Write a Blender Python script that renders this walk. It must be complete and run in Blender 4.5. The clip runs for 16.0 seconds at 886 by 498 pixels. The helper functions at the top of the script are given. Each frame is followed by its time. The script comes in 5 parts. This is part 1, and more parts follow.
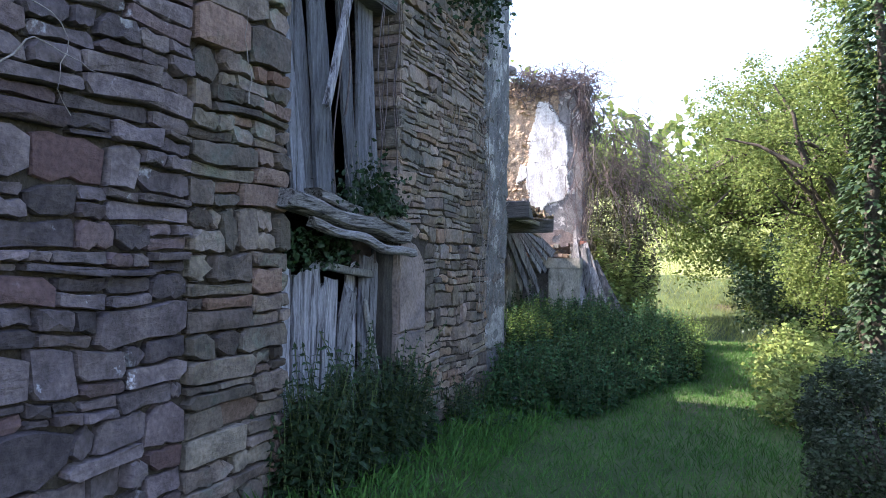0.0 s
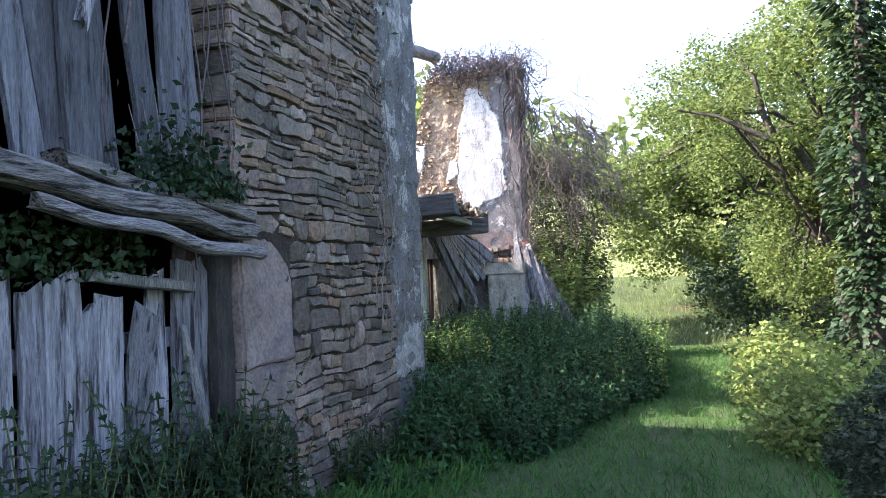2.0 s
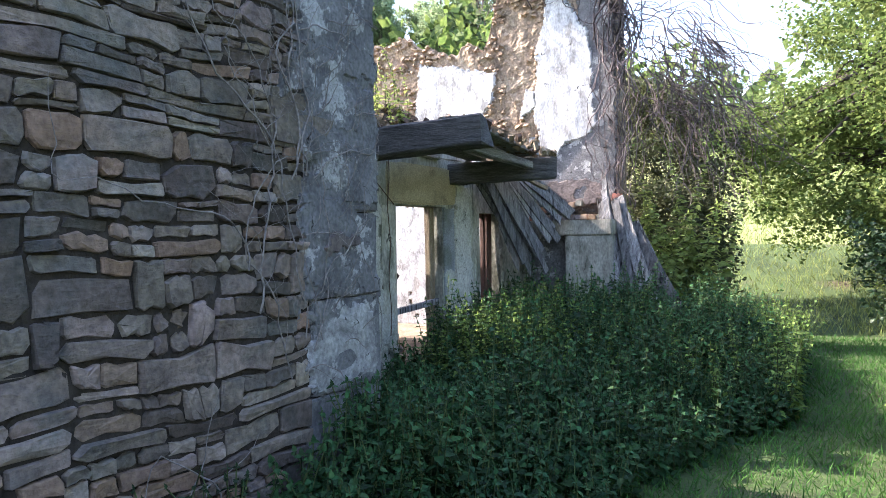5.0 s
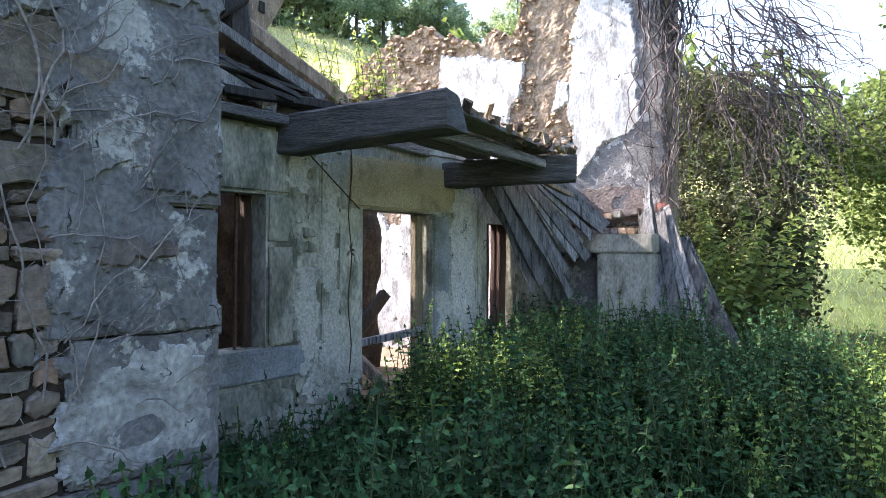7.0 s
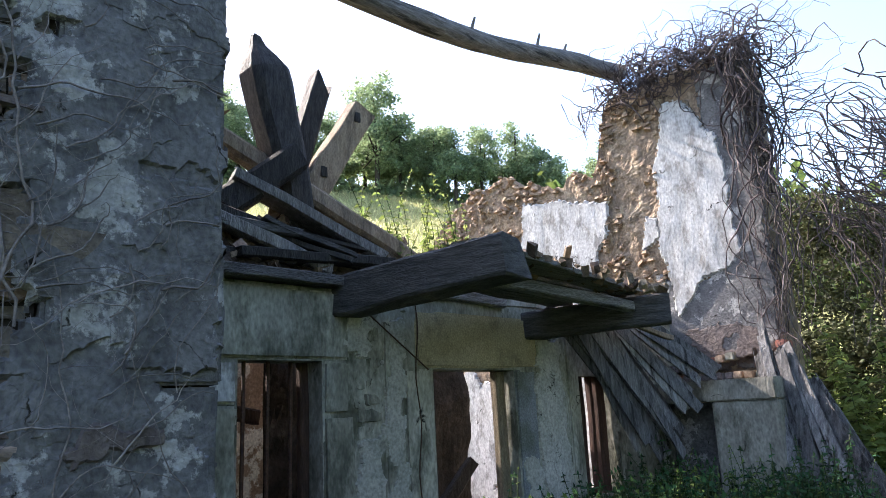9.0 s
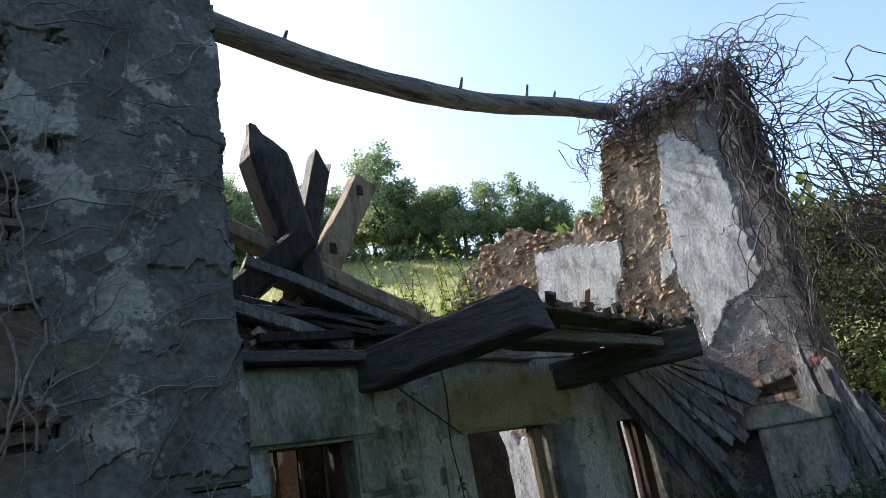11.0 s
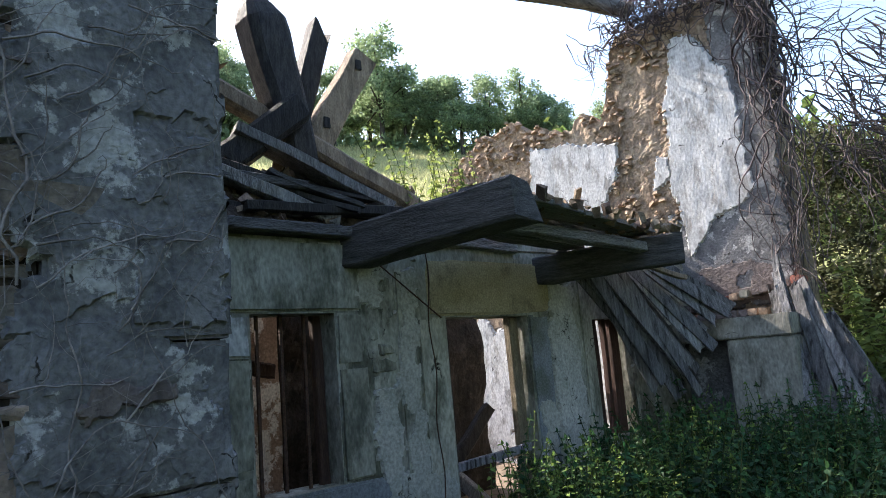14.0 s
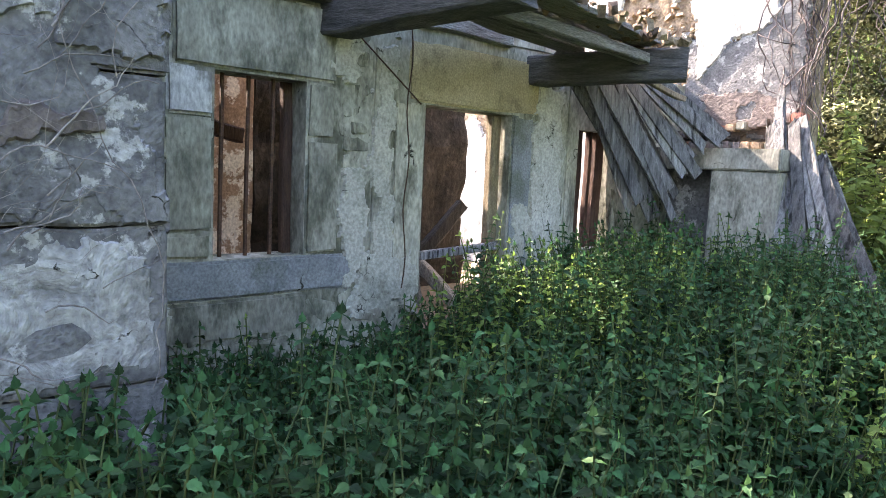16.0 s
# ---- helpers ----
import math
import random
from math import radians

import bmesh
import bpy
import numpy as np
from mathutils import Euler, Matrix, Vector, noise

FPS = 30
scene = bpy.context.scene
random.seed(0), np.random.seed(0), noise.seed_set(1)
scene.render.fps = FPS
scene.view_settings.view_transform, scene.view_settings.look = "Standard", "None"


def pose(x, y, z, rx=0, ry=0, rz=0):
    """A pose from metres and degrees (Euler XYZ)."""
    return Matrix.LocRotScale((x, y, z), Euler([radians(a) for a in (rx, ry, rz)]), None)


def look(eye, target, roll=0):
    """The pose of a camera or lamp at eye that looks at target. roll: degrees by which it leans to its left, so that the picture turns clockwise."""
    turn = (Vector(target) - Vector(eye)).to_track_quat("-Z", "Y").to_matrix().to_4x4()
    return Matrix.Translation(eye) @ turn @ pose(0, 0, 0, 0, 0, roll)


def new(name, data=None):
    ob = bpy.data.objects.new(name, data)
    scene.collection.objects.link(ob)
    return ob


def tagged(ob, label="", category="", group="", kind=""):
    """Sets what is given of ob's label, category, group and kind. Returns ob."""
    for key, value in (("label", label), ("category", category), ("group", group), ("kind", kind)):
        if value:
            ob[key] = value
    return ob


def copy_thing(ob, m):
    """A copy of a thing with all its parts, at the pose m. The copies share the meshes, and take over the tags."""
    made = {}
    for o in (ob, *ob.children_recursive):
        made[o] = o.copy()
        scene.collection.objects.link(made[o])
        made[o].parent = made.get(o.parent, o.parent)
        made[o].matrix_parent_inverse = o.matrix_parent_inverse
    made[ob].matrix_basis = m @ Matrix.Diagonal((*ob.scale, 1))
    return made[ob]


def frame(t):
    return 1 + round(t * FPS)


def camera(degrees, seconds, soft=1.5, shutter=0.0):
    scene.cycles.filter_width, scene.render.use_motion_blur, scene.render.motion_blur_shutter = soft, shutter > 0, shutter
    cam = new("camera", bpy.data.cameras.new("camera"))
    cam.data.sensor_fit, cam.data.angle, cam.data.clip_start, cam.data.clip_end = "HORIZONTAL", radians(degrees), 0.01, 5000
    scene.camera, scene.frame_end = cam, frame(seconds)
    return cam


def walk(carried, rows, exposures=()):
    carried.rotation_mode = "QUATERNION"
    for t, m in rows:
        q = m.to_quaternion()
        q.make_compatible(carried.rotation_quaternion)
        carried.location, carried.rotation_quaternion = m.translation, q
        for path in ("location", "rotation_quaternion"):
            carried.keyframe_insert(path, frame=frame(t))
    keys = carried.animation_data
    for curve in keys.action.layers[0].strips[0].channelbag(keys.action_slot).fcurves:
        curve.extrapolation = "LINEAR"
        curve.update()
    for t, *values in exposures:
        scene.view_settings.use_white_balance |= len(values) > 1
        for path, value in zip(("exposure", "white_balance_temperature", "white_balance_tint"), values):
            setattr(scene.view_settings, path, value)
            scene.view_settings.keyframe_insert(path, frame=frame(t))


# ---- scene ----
cam = camera(63.1, 16.0, soft=0.45)
METRES, EYE, TILT, LEAN, TURN = 8.2, 1.6, 0.0, 0.0, 22.6
ROWS = [
    (0.0, 0.0, 0.0, 0.0, -0.01, 0.47, -1.08),
    (0.5, 0.0152, 0.0627, -0.0107, -2.35, 1.17, 0.22),
    (1.0, 0.044, 0.1213, -0.0119, -2.85, 0.86, -1.1),
    (1.5, 0.0599, 0.1729, -0.0141, -1.92, 0.48, -2.03),
    (2.0, 0.0695, 0.2366, -0.0179, -3.61, 1.8, 2.24),
    (2.5, 0.0988, 0.2932, -0.0235, 0.44, -0.44, 1.13),
    (3.0, 0.1201, 0.3574, -0.0339, -0.15, 1.09, 0.14),
    (3.5, 0.142, 0.4131, -0.0352, -2.24, 0.88, 1.79),
    (4.0, 0.1765, 0.4676, -0.0306, 2.49, -2.85, 0.29),
    (6.5, 0.2861, 0.7442, -0.0338, 11.58, 2.57, 0.48),
    (7.0, 0.3063, 0.7952, -0.0341, 13.86, 0.55, -0.2),
    (7.5, 0.3127, 0.8359, -0.0327, 15.86, 6.4, -0.35),
    (8.0, 0.3255, 0.8586, -0.0303, 17.81, 8.3, -0.19),
    (8.5, 0.3286, 0.8686, -0.028, 19.76, 9.51, 1.71),
    (9.0, 0.3276, 0.8667, -0.0279, 23.16, 12.93, 2.82),
    (9.5, 0.3266, 0.8708, -0.0248, 24.29, 16.27, 6.88),
    (10.0, 0.3267, 0.8704, -0.0237, 26.03, 17.69, 9.22),
    (12.5, 0.3259, 0.872, -0.0247, 26.28, 18.0, 10.15),
    (13.0, 0.3253, 0.873, -0.0256, 26.12, 16.22, 10.09),
    (13.5, 0.3244, 0.8743, -0.0279, 25.45, 12.93, 7.15),
    (14.0, 0.3238, 0.8754, -0.0305, 24.32, 9.2, 4.91),
    (14.5, 0.3233, 0.877, -0.0332, 23.42, 6.07, 3.61),
    (15.0, 0.324, 0.8804, -0.0354, 22.99, 1.55, 2.1),
    (15.5, 0.3305, 0.8874, -0.0376, 24.01, -2.75, -1.12),
    (16.0, 0.3341, 0.9021, -0.0428, 23.93, -6.37, -2.64),
]

walk(cam, [(t, pose(0, 0, EYE, TILT, LEAN, TURN) @ pose(METRES * x, METRES * y, METRES * z, 90 + pitch, roll, yaw)) for t, x, y, z, yaw, pitch, roll in ROWS],
     [(0.0, 2.50, 5900, 24), (2.5, 2.64, 5850, 23), (4.0, 2.59, 5850, 21), (7.0, 2.57, 5900, 19), (8.0, 2.01, 5950, 19), (8.5, 1.92, 6000, 19), (9.0, 1.80, 5850, 18), (9.5, 1.31, 5900, 14), (10.2, 1.02, 5900, 13),
      (12.5, 1.06, 5900, 13), (13.5, 1.41, 5900, 14), (14.5, 1.88, 5800, 16), (15.5, 2.85, 6250, 20), (16.0, 3.31, 6500, 22)])

# ---- light ----
SUN_AZ = Vector((-0.99, -0.13, 0.0)).normalized()
SUN_EL = radians(38)
world = bpy.data.worlds.new("sky")
scene.world = world
world.use_nodes = True
wt = world.node_tree
sky = wt.nodes.new("ShaderNodeTexSky")
sky.sky_type = "NISHITA"
sky.sun_disc = False
sky.sun_elevation = SUN_EL
sky.sun_rotation = math.atan2(SUN_AZ.x, SUN_AZ.y)
sky.air_density, sky.dust_density = 1.2, 2.6
wt.links.new(sky.outputs[0], wt.nodes["Background"].inputs[0])
wt.nodes["Background"].inputs[1].default_value = 0.15
sun = new("sun", bpy.data.lights.new("sun", "SUN"))
sun.data.energy, sun.data.angle, sun.data.color = 4.6, radians(0.6), (1.0, 0.88, 0.70)
sun.matrix_world = look((0, 0, 0), tuple(-(SUN_AZ * math.cos(SUN_EL) + Vector((0, 0, math.sin(SUN_EL))))))


# ---- materials ----
def surface(name, low, high, scale=6.0, rough=0.9, bump=0.4, grain=60.0, vary=0.0, stain=None, stain_scale=1.2, stain_at=(0.5, 0.65), stretch=(1, 1, 1), island=False, leafy=0.0, spec=0.3, warp=0.0, cracks=0.0, hue=1.0, accent=None, strata=0.0):
    """A weathered surface: two tones mixed by noise, a stain of its own shape, grain relief and variation piece by piece."""
    m = bpy.data.materials.new(name)
    m.use_nodes = True
    nt = m.node_tree
    N, L = nt.nodes, nt.links
    bsdf = N["Principled BSDF"]
    bsdf.inputs["Roughness"].default_value = rough
    bsdf.inputs["Specular IOR Level"].default_value = spec
    co = N.new("ShaderNodeTexCoord")
    geo = N.new("ShaderNodeNewGeometry")
    mp = N.new("ShaderNodeMapping")
    mp.inputs["Scale"].default_value = stretch
    L.new(geo.outputs["Position"], mp.inputs["Vector"])
    n1 = N.new("ShaderNodeTexNoise")
    n1.inputs["Scale"].default_value, n1.inputs["Detail"].default_value = scale, 6.0
    n1.inputs["Roughness"].default_value = 0.65
    n1.inputs["Distortion"].default_value = warp
    L.new(mp.outputs[0], n1.inputs["Vector"])
    r1 = N.new("ShaderNodeValToRGB")
    r1.color_ramp.elements[0].position, r1.color_ramp.elements[1].position = 0.3, 0.7
    r1.color_ramp.elements[0].color, r1.color_ramp.elements[1].color = (*low, 1), (*high, 1)
    L.new(n1.outputs["Fac"], r1.inputs[0])
    colour = r1.outputs[0]
    n2 = N.new("ShaderNodeTexNoise")
    n2.inputs["Scale"].default_value, n2.inputs["Detail"].default_value = grain, 4.0
    L.new(mp.outputs[0], n2.inputs["Vector"])
    if stain:
        n3 = N.new("ShaderNodeTexNoise")
        n3.inputs["Scale"].default_value, n3.inputs["Detail"].default_value = stain_scale, 7.0
        n3.inputs["Roughness"].default_value = 0.7
        L.new(mp.outputs[0], n3.inputs["Vector"])
        r3 = N.new("ShaderNodeValToRGB")
        r3.color_ramp.elements[0].position, r3.color_ramp.elements[1].position = stain_at
        L.new(n3.outputs["Fac"], r3.inputs[0])
        mx = N.new("ShaderNodeMix")
        mx.data_type = "RGBA"
        L.new(r3.outputs[0], mx.inputs["Factor"])
        L.new(colour, mx.inputs["A"])
        mx.inputs["B"].default_value = (*stain, 1)
        colour = mx.outputs["Result"]
    if cracks:
        wn = N.new("ShaderNodeTexNoise")
        wn.inputs["Scale"].default_value, wn.inputs["Detail"].default_value = 5.0, 5.0
        L.new(geo.outputs["Position"], wn.inputs["Vector"])
        va = N.new("ShaderNodeVectorMath")
        va.operation = "MULTIPLY_ADD"
        va.inputs[1].default_value = (0.35, 0.35, 0.35)
        L.new(wn.outputs["Color"], va.inputs[0])
        L.new(geo.outputs["Position"], va.inputs[2])
        vo = N.new("ShaderNodeTexVoronoi")
        vo.feature = "DISTANCE_TO_EDGE"
        vo.inputs["Scale"].default_value = cracks
        L.new(va.outputs[0], vo.inputs["Vector"])
        line = N.new("ShaderNodeMapRange")
        line.inputs["From Min"].default_value, line.inputs["From Max"].default_value = 0.004, 0.014
        line.inputs["To Min"].default_value, line.inputs["To Max"].default_value = 1.0, 0.0
        L.new(vo.outputs["Distance"], line.inputs["Value"])
        gate = N.new("ShaderNodeMapRange")
        gate.inputs["From Min"].default_value, gate.inputs["From Max"].default_value = 0.54, 0.62
        L.new(n1.outputs["Fac"], gate.inputs["Value"])
        both = N.new("ShaderNodeMath")
        both.operation = "MULTIPLY"
        L.new(line.outputs[0], both.inputs[0])
        L.new(gate.outputs[0], both.inputs[1])
        cm = N.new("ShaderNodeMix")
        cm.data_type = "RGBA"
        L.new(both.outputs[0], cm.inputs["Factor"])
        L.new(colour, cm.inputs["A"])
        cm.inputs["B"].default_value = (0.03, 0.027, 0.022, 1)
        colour = cm.outputs["Result"]
    if vary:
        rnd = geo.outputs["Random Per Island"] if island else N.new("ShaderNodeObjectInfo").outputs["Random"]
        hsv = N.new("ShaderNodeHueSaturation")
        mr = N.new("ShaderNodeMapRange")
        mr.inputs["To Min"].default_value, mr.inputs["To Max"].default_value = 1 - vary, 1 + vary
        L.new(rnd, mr.inputs["Value"])
        L.new(mr.outputs[0], hsv.inputs["Value"])
        ml = N.new("ShaderNodeMath")
        ml.operation = "MULTIPLY"
        ml.inputs[1].default_value = 7.31
        fr = N.new("ShaderNodeMath")
        fr.operation = "FRACT"
        L.new(rnd, ml.inputs[0])
        L.new(ml.outputs[0], fr.inputs[0])
        mh = N.new("ShaderNodeMapRange")
        mh.inputs["To Min"].default_value, mh.inputs["To Max"].default_value = 0.5 - vary * 0.045 * hue, 0.5 + vary * 0.03 * hue
        L.new(fr.outputs[0], mh.inputs["Value"])
        L.new(mh.outputs[0], hsv.inputs["Hue"])
        L.new(colour, hsv.inputs["Color"])
        colour = hsv.outputs[0]
        if accent:
            m2 = N.new("ShaderNodeMath")
            m2.operation = "MULTIPLY"
            m2.inputs[1].default_value = 23.7
            f2 = N.new("ShaderNodeMath")
            f2.operation = "FRACT"
            L.new(rnd, m2.inputs[0])
            L.new(m2.outputs[0], f2.inputs[0])
            ar = N.new("ShaderNodeMapRange")
            ar.inputs["From Min"].default_value, ar.inputs["From Max"].default_value = 0.74, 1.0
            ar.inputs["To Max"].default_value = 0.75
            L.new(f2.outputs[0], ar.inputs["Value"])
            am = N.new("ShaderNodeMix")
            am.data_type = "RGBA"
            L.new(ar.outputs[0], am.inputs["Factor"])
            L.new(colour, am.inputs["A"])
            am.inputs["B"].default_value = (*accent, 1)
            colour = am.outputs["Result"]
    gm = N.new("ShaderNodeMix")
    gm.data_type, gm.blend_type = "RGBA", "MULTIPLY"
    gm.inputs["Factor"].default_value = 0.75
    gr = N.new("ShaderNodeMapRange")
    gr.inputs["From Min"].default_value, gr.inputs["From Max"].default_value = 0.3, 0.7
    gr.inputs["To Min"].default_value, gr.inputs["To Max"].default_value = 0.55, 1.25
    L.new(n2.outputs["Fac"], gr.inputs["Value"])
    L.new(colour, gm.inputs["A"])
    L.new(gr.outputs[0], gm.inputs["B"])
    L.new(gm.outputs["Result"], bsdf.inputs["Base Color"])
    if bump:
        b1 = N.new("ShaderNodeBump")
        b1.inputs["Strength"].default_value, b1.inputs["Distance"].default_value = bump, 0.01
        L.new(n2.outputs["Fac"], b1.inputs["Height"])
        b2 = N.new("ShaderNodeBump")
        b2.inputs["Strength"].default_value, b2.inputs["Distance"].default_value = bump, 0.03
        L.new(n1.outputs["Fac"], b2.inputs["Height"])
        L.new(b1.outputs[0], b2.inputs["Normal"])
        last = b2
        if strata:
            ms2 = N.new("ShaderNodeMapping")
            ms2.inputs["Scale"].default_value = (3.0, 3.0, 16.0)
            ms2.inputs["Rotation"].default_value = (0.09, 0.0, 0.0)
            L.new(geo.outputs["Position"], ms2.inputs["Vector"])
            n5 = N.new("ShaderNodeTexNoise")
            n5.inputs["Scale"].default_value, n5.inputs["Detail"].default_value = 2.2, 7.0
            n5.inputs["Roughness"].default_value = 0.7
            L.new(ms2.outputs[0], n5.inputs["Vector"])
            b3 = N.new("ShaderNodeBump")
            b3.inputs["Strength"].default_value, b3.inputs["Distance"].default_value = strata, 0.035
            L.new(n5.outputs["Fac"], b3.inputs["Height"])
            L.new(b2.outputs[0], b3.inputs["Normal"])
            last = b3
        L.new(last.outputs[0], bsdf.inputs["Normal"])
    if leafy:
        tr = N.new("ShaderNodeBsdfTranslucent")
        L.new(gm.outputs["Result"], tr.inputs["Color"])
        ms = N.new("ShaderNodeMixShader")
        ms.inputs[0].default_value = leafy
        L.new(bsdf.outputs[0], ms.inputs[1])
        L.new(tr.outputs[0], ms.inputs[2])
        L.new(ms.outputs[0], N["Material Output"].inputs["Surface"])
    return m


MORTAR = surface("earth_mortar", (0.022, 0.018, 0.014), (0.07, 0.056, 0.042), 5, 1.0, 0.8)
STONE_DARK = surface("purple_brown_stone", (0.055, 0.043, 0.045), (0.160, 0.128, 0.128), 5, 0.9, 0.8, 34, 0.55, (0.34, 0.33, 0.35), 3.8, (0.62, 0.67), hue=1.0, accent=(0.118, 0.066, 0.062), strata=0.45)
STONE = surface("tan_sandstone", (0.112, 0.089, 0.072), (0.285, 0.228, 0.180), 5, 0.9, 0.8, 34, 0.5, stain=(0.125, 0.12, 0.105), stain_scale=1.9, stain_at=(0.48, 0.66), hue=1.0, accent=(0.27, 0.165, 0.105), strata=0.45)
STONE_REST = surface("tan_sandstone_rest", (0.112, 0.089, 0.072), (0.285, 0.228, 0.180), 5, 0.9, 0.8, 34, 0.5, stain=(0.125, 0.12, 0.105), stain_scale=1.9, stain_at=(0.48, 0.66), hue=1.0, island=True, accent=(0.27, 0.165, 0.105), strata=0.45)
STONE_MID = surface("brown_stone", (0.072, 0.058, 0.048), (0.20, 0.162, 0.130), 5, 0.9, 0.8, 34, 0.5, (0.125, 0.135, 0.11), 2.2, (0.55, 0.68), accent=(0.19, 0.105, 0.075), strata=0.45)
STONE_DARK_REST = surface("purple_brown_stone_rest", (0.055, 0.043, 0.045), (0.160, 0.128, 0.128), 5, 0.9, 0.8, 34, 0.55, (0.34, 0.33, 0.35), 3.8, (0.62, 0.67), hue=1.0, island=True, accent=(0.118, 0.066, 0.062), strata=0.45)
QUOIN = surface("dressed_sandstone", (0.125, 0.102, 0.09), (0.245, 0.200, 0.172), 4, 0.9, 0.5, 40, 0.25, (0.11, 0.095, 0.10), 2.2, (0.50, 0.68), cracks=0.9)
RENDER_GREY = surface("grey_lime_render", (0.092, 0.090, 0.092), (0.225, 0.218, 0.214), 5, 0.95, 0.9, 40, 0, (0.40, 0.39, 0.37), 3.4, (0.55, 0.58), warp=0.6, cracks=2.0)
FACADE = surface("stained_facade_render", (0.235, 0.228, 0.185), (0.53, 0.512, 0.43), 5, 0.95, 0.55, 34, 0, (0.13, 0.13, 0.095), 2.2, (0.47, 0.60), warp=0.6, cracks=1.7, stretch=(1, 1, 0.55))
ASHLAR = surface("lichened_ashlar", (0.245, 0.236, 0.19), (0.52, 0.50, 0.41), 4.5, 0.9, 0.4, 42, 0.24, (0.155, 0.155, 0.118), 2.6, (0.48, 0.60), stretch=(1, 1, 0.5), cracks=1.1)
LINTEL_OCHRE = surface("ochre_lintel_stone", (0.38, 0.31, 0.18), (0.56, 0.47, 0.30), 3.5, 0.9, 0.4, 60, 0.0, (0.14, 0.12, 0.08), 1.6, (0.52, 0.7), cracks=1.6)
WHITEWASH = surface("flaking_whitewash", (0.40, 0.395, 0.385), (0.68, 0.67, 0.65), 6, 0.9, 0.5, 40, 0, (0.30, 0.285, 0.265), 4.5, (0.50, 0.60), stretch=(1, 1, 0.55), cracks=1.3)
RUBBLE = surface("tan_rubble_core", (0.21, 0.152, 0.107), (0.43, 0.325, 0.225), 6, 1.0, 1.0, 30, 0, (0.46, 0.36, 0.25), 2.4, (0.55, 0.64), warp=0.4)
RUBBLE_STONE = surface("loose_tan_stone", (0.25, 0.18, 0.12), (0.46, 0.345, 0.235), 6, 1.0, 0.7, 40, 0.22, island=True)
BRICK = surface("old_red_brick", (0.30, 0.13, 0.08), (0.45, 0.23, 0.15), 9, 0.9, 0.5, 60, 0.3)
RED_EARTH = surface("reddish_earth_render", (0.105, 0.088, 0.082), (0.205, 0.168, 0.152), 8, 1.0, 1.0, 30, 0)
WOOD_PALE = surface("silvered_boards", (0.16, 0.152, 0.168), (0.47, 0.46, 0.50), 7, 0.85, 1.0, 40, 0.35, (0.045, 0.04, 0.045), 4.0, (0.52, 0.62), stretch=(6, 6, 0.5))
WOOD_GREY = surface("weathered_grey_boards", (0.15, 0.145, 0.14), (0.40, 0.385, 0.36), 5, 0.85, 1.0, 40, 0.45, (0.06, 0.055, 0.05), 2.0, (0.55, 0.72), stretch=(4, 4, 0.8))
WOOD_WORN = surface("sun_greyed_boards", (0.09, 0.087, 0.086), (0.33, 0.32, 0.31), 6, 0.85, 1.0, 45, 0.5, (0.035, 0.033, 0.032), 2.6, (0.52, 0.64), stretch=(5, 5, 0.6))
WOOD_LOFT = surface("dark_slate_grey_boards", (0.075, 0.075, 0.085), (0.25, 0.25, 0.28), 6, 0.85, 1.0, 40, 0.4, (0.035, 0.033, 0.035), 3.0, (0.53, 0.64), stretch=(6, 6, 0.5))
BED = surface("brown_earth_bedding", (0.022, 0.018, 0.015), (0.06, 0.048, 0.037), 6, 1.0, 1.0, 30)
WOOD_BEAM = surface("old_oak_beam", (0.050, 0.048, 0.048), (0.165, 0.157, 0.15), 4, 0.85, 0.9, 30, 0.2, (0.19, 0.18, 0.165), 2.5, (0.58, 0.72), stretch=(0.7, 2.0, 7))
WOOD_LEDGE = surface("cracked_silver_log", (0.09, 0.085, 0.08), (0.36, 0.34, 0.32), 6, 0.85, 1.0, 45, 0.15, (0.03, 0.027, 0.024), 5, (0.5, 0.6), stretch=(6, 0.7, 8))
WOOD_PALE_Y = surface("bleached_branch", (0.17, 0.16, 0.165), (0.50, 0.48, 0.47), 7, 0.85, 1.0, 40, 0.2, (0.07, 0.06, 0.06), 4.0, (0.52, 0.62), stretch=(6, 0.6, 6))
WOOD_GREY_Y = surface("weathered_grey_eave_boards", (0.12, 0.116, 0.112), (0.35, 0.335, 0.315), 5, 0.85, 1.0, 40, 0.4, (0.05, 0.046, 0.042), 2.0, (0.54, 0.70), stretch=(5, 0.6, 5))
WOOD_CHAR = surface("charred_timber", (0.02, 0.018, 0.017), (0.07, 0.062, 0.055), 6, 0.75, 0.8, 40, 0.2, stretch=(4, 4, 1))
WOOD_TAN = surface("split_tan_timber", (0.20, 0.15, 0.10), (0.38, 0.30, 0.20), 6, 0.85, 0.7, 45, 0.2, (0.10, 0.08, 0.06), 2.5, (0.5, 0.7), stretch=(4, 4, 1))
WOOD_RED = surface("red_brown_frame", (0.05, 0.03, 0.022), (0.13, 0.075, 0.052), 6, 0.8, 0.6, 50, 0.2, stretch=(5, 5, 0.6))
IRON = surface("rusted_iron", (0.05, 0.03, 0.022), (0.13, 0.075, 0.05), 20, 0.8, 0.4, 90)
VINE = surface("dead_vine_stem", (0.055, 0.044, 0.044), (0.16, 0.13, 0.125), 12, 0.9, 0.3, 60, 0.3, island=True)
VINE_PALE = surface("pale_dead_vine_stem", (0.13, 0.112, 0.10), (0.30, 0.265, 0.235), 12, 0.9, 0.3, 60, 0.3, island=True)
BARK = surface("tree_bark", (0.034, 0.029, 0.023), (0.09, 0.077, 0.06), 8, 0.95, 0.9, 40)
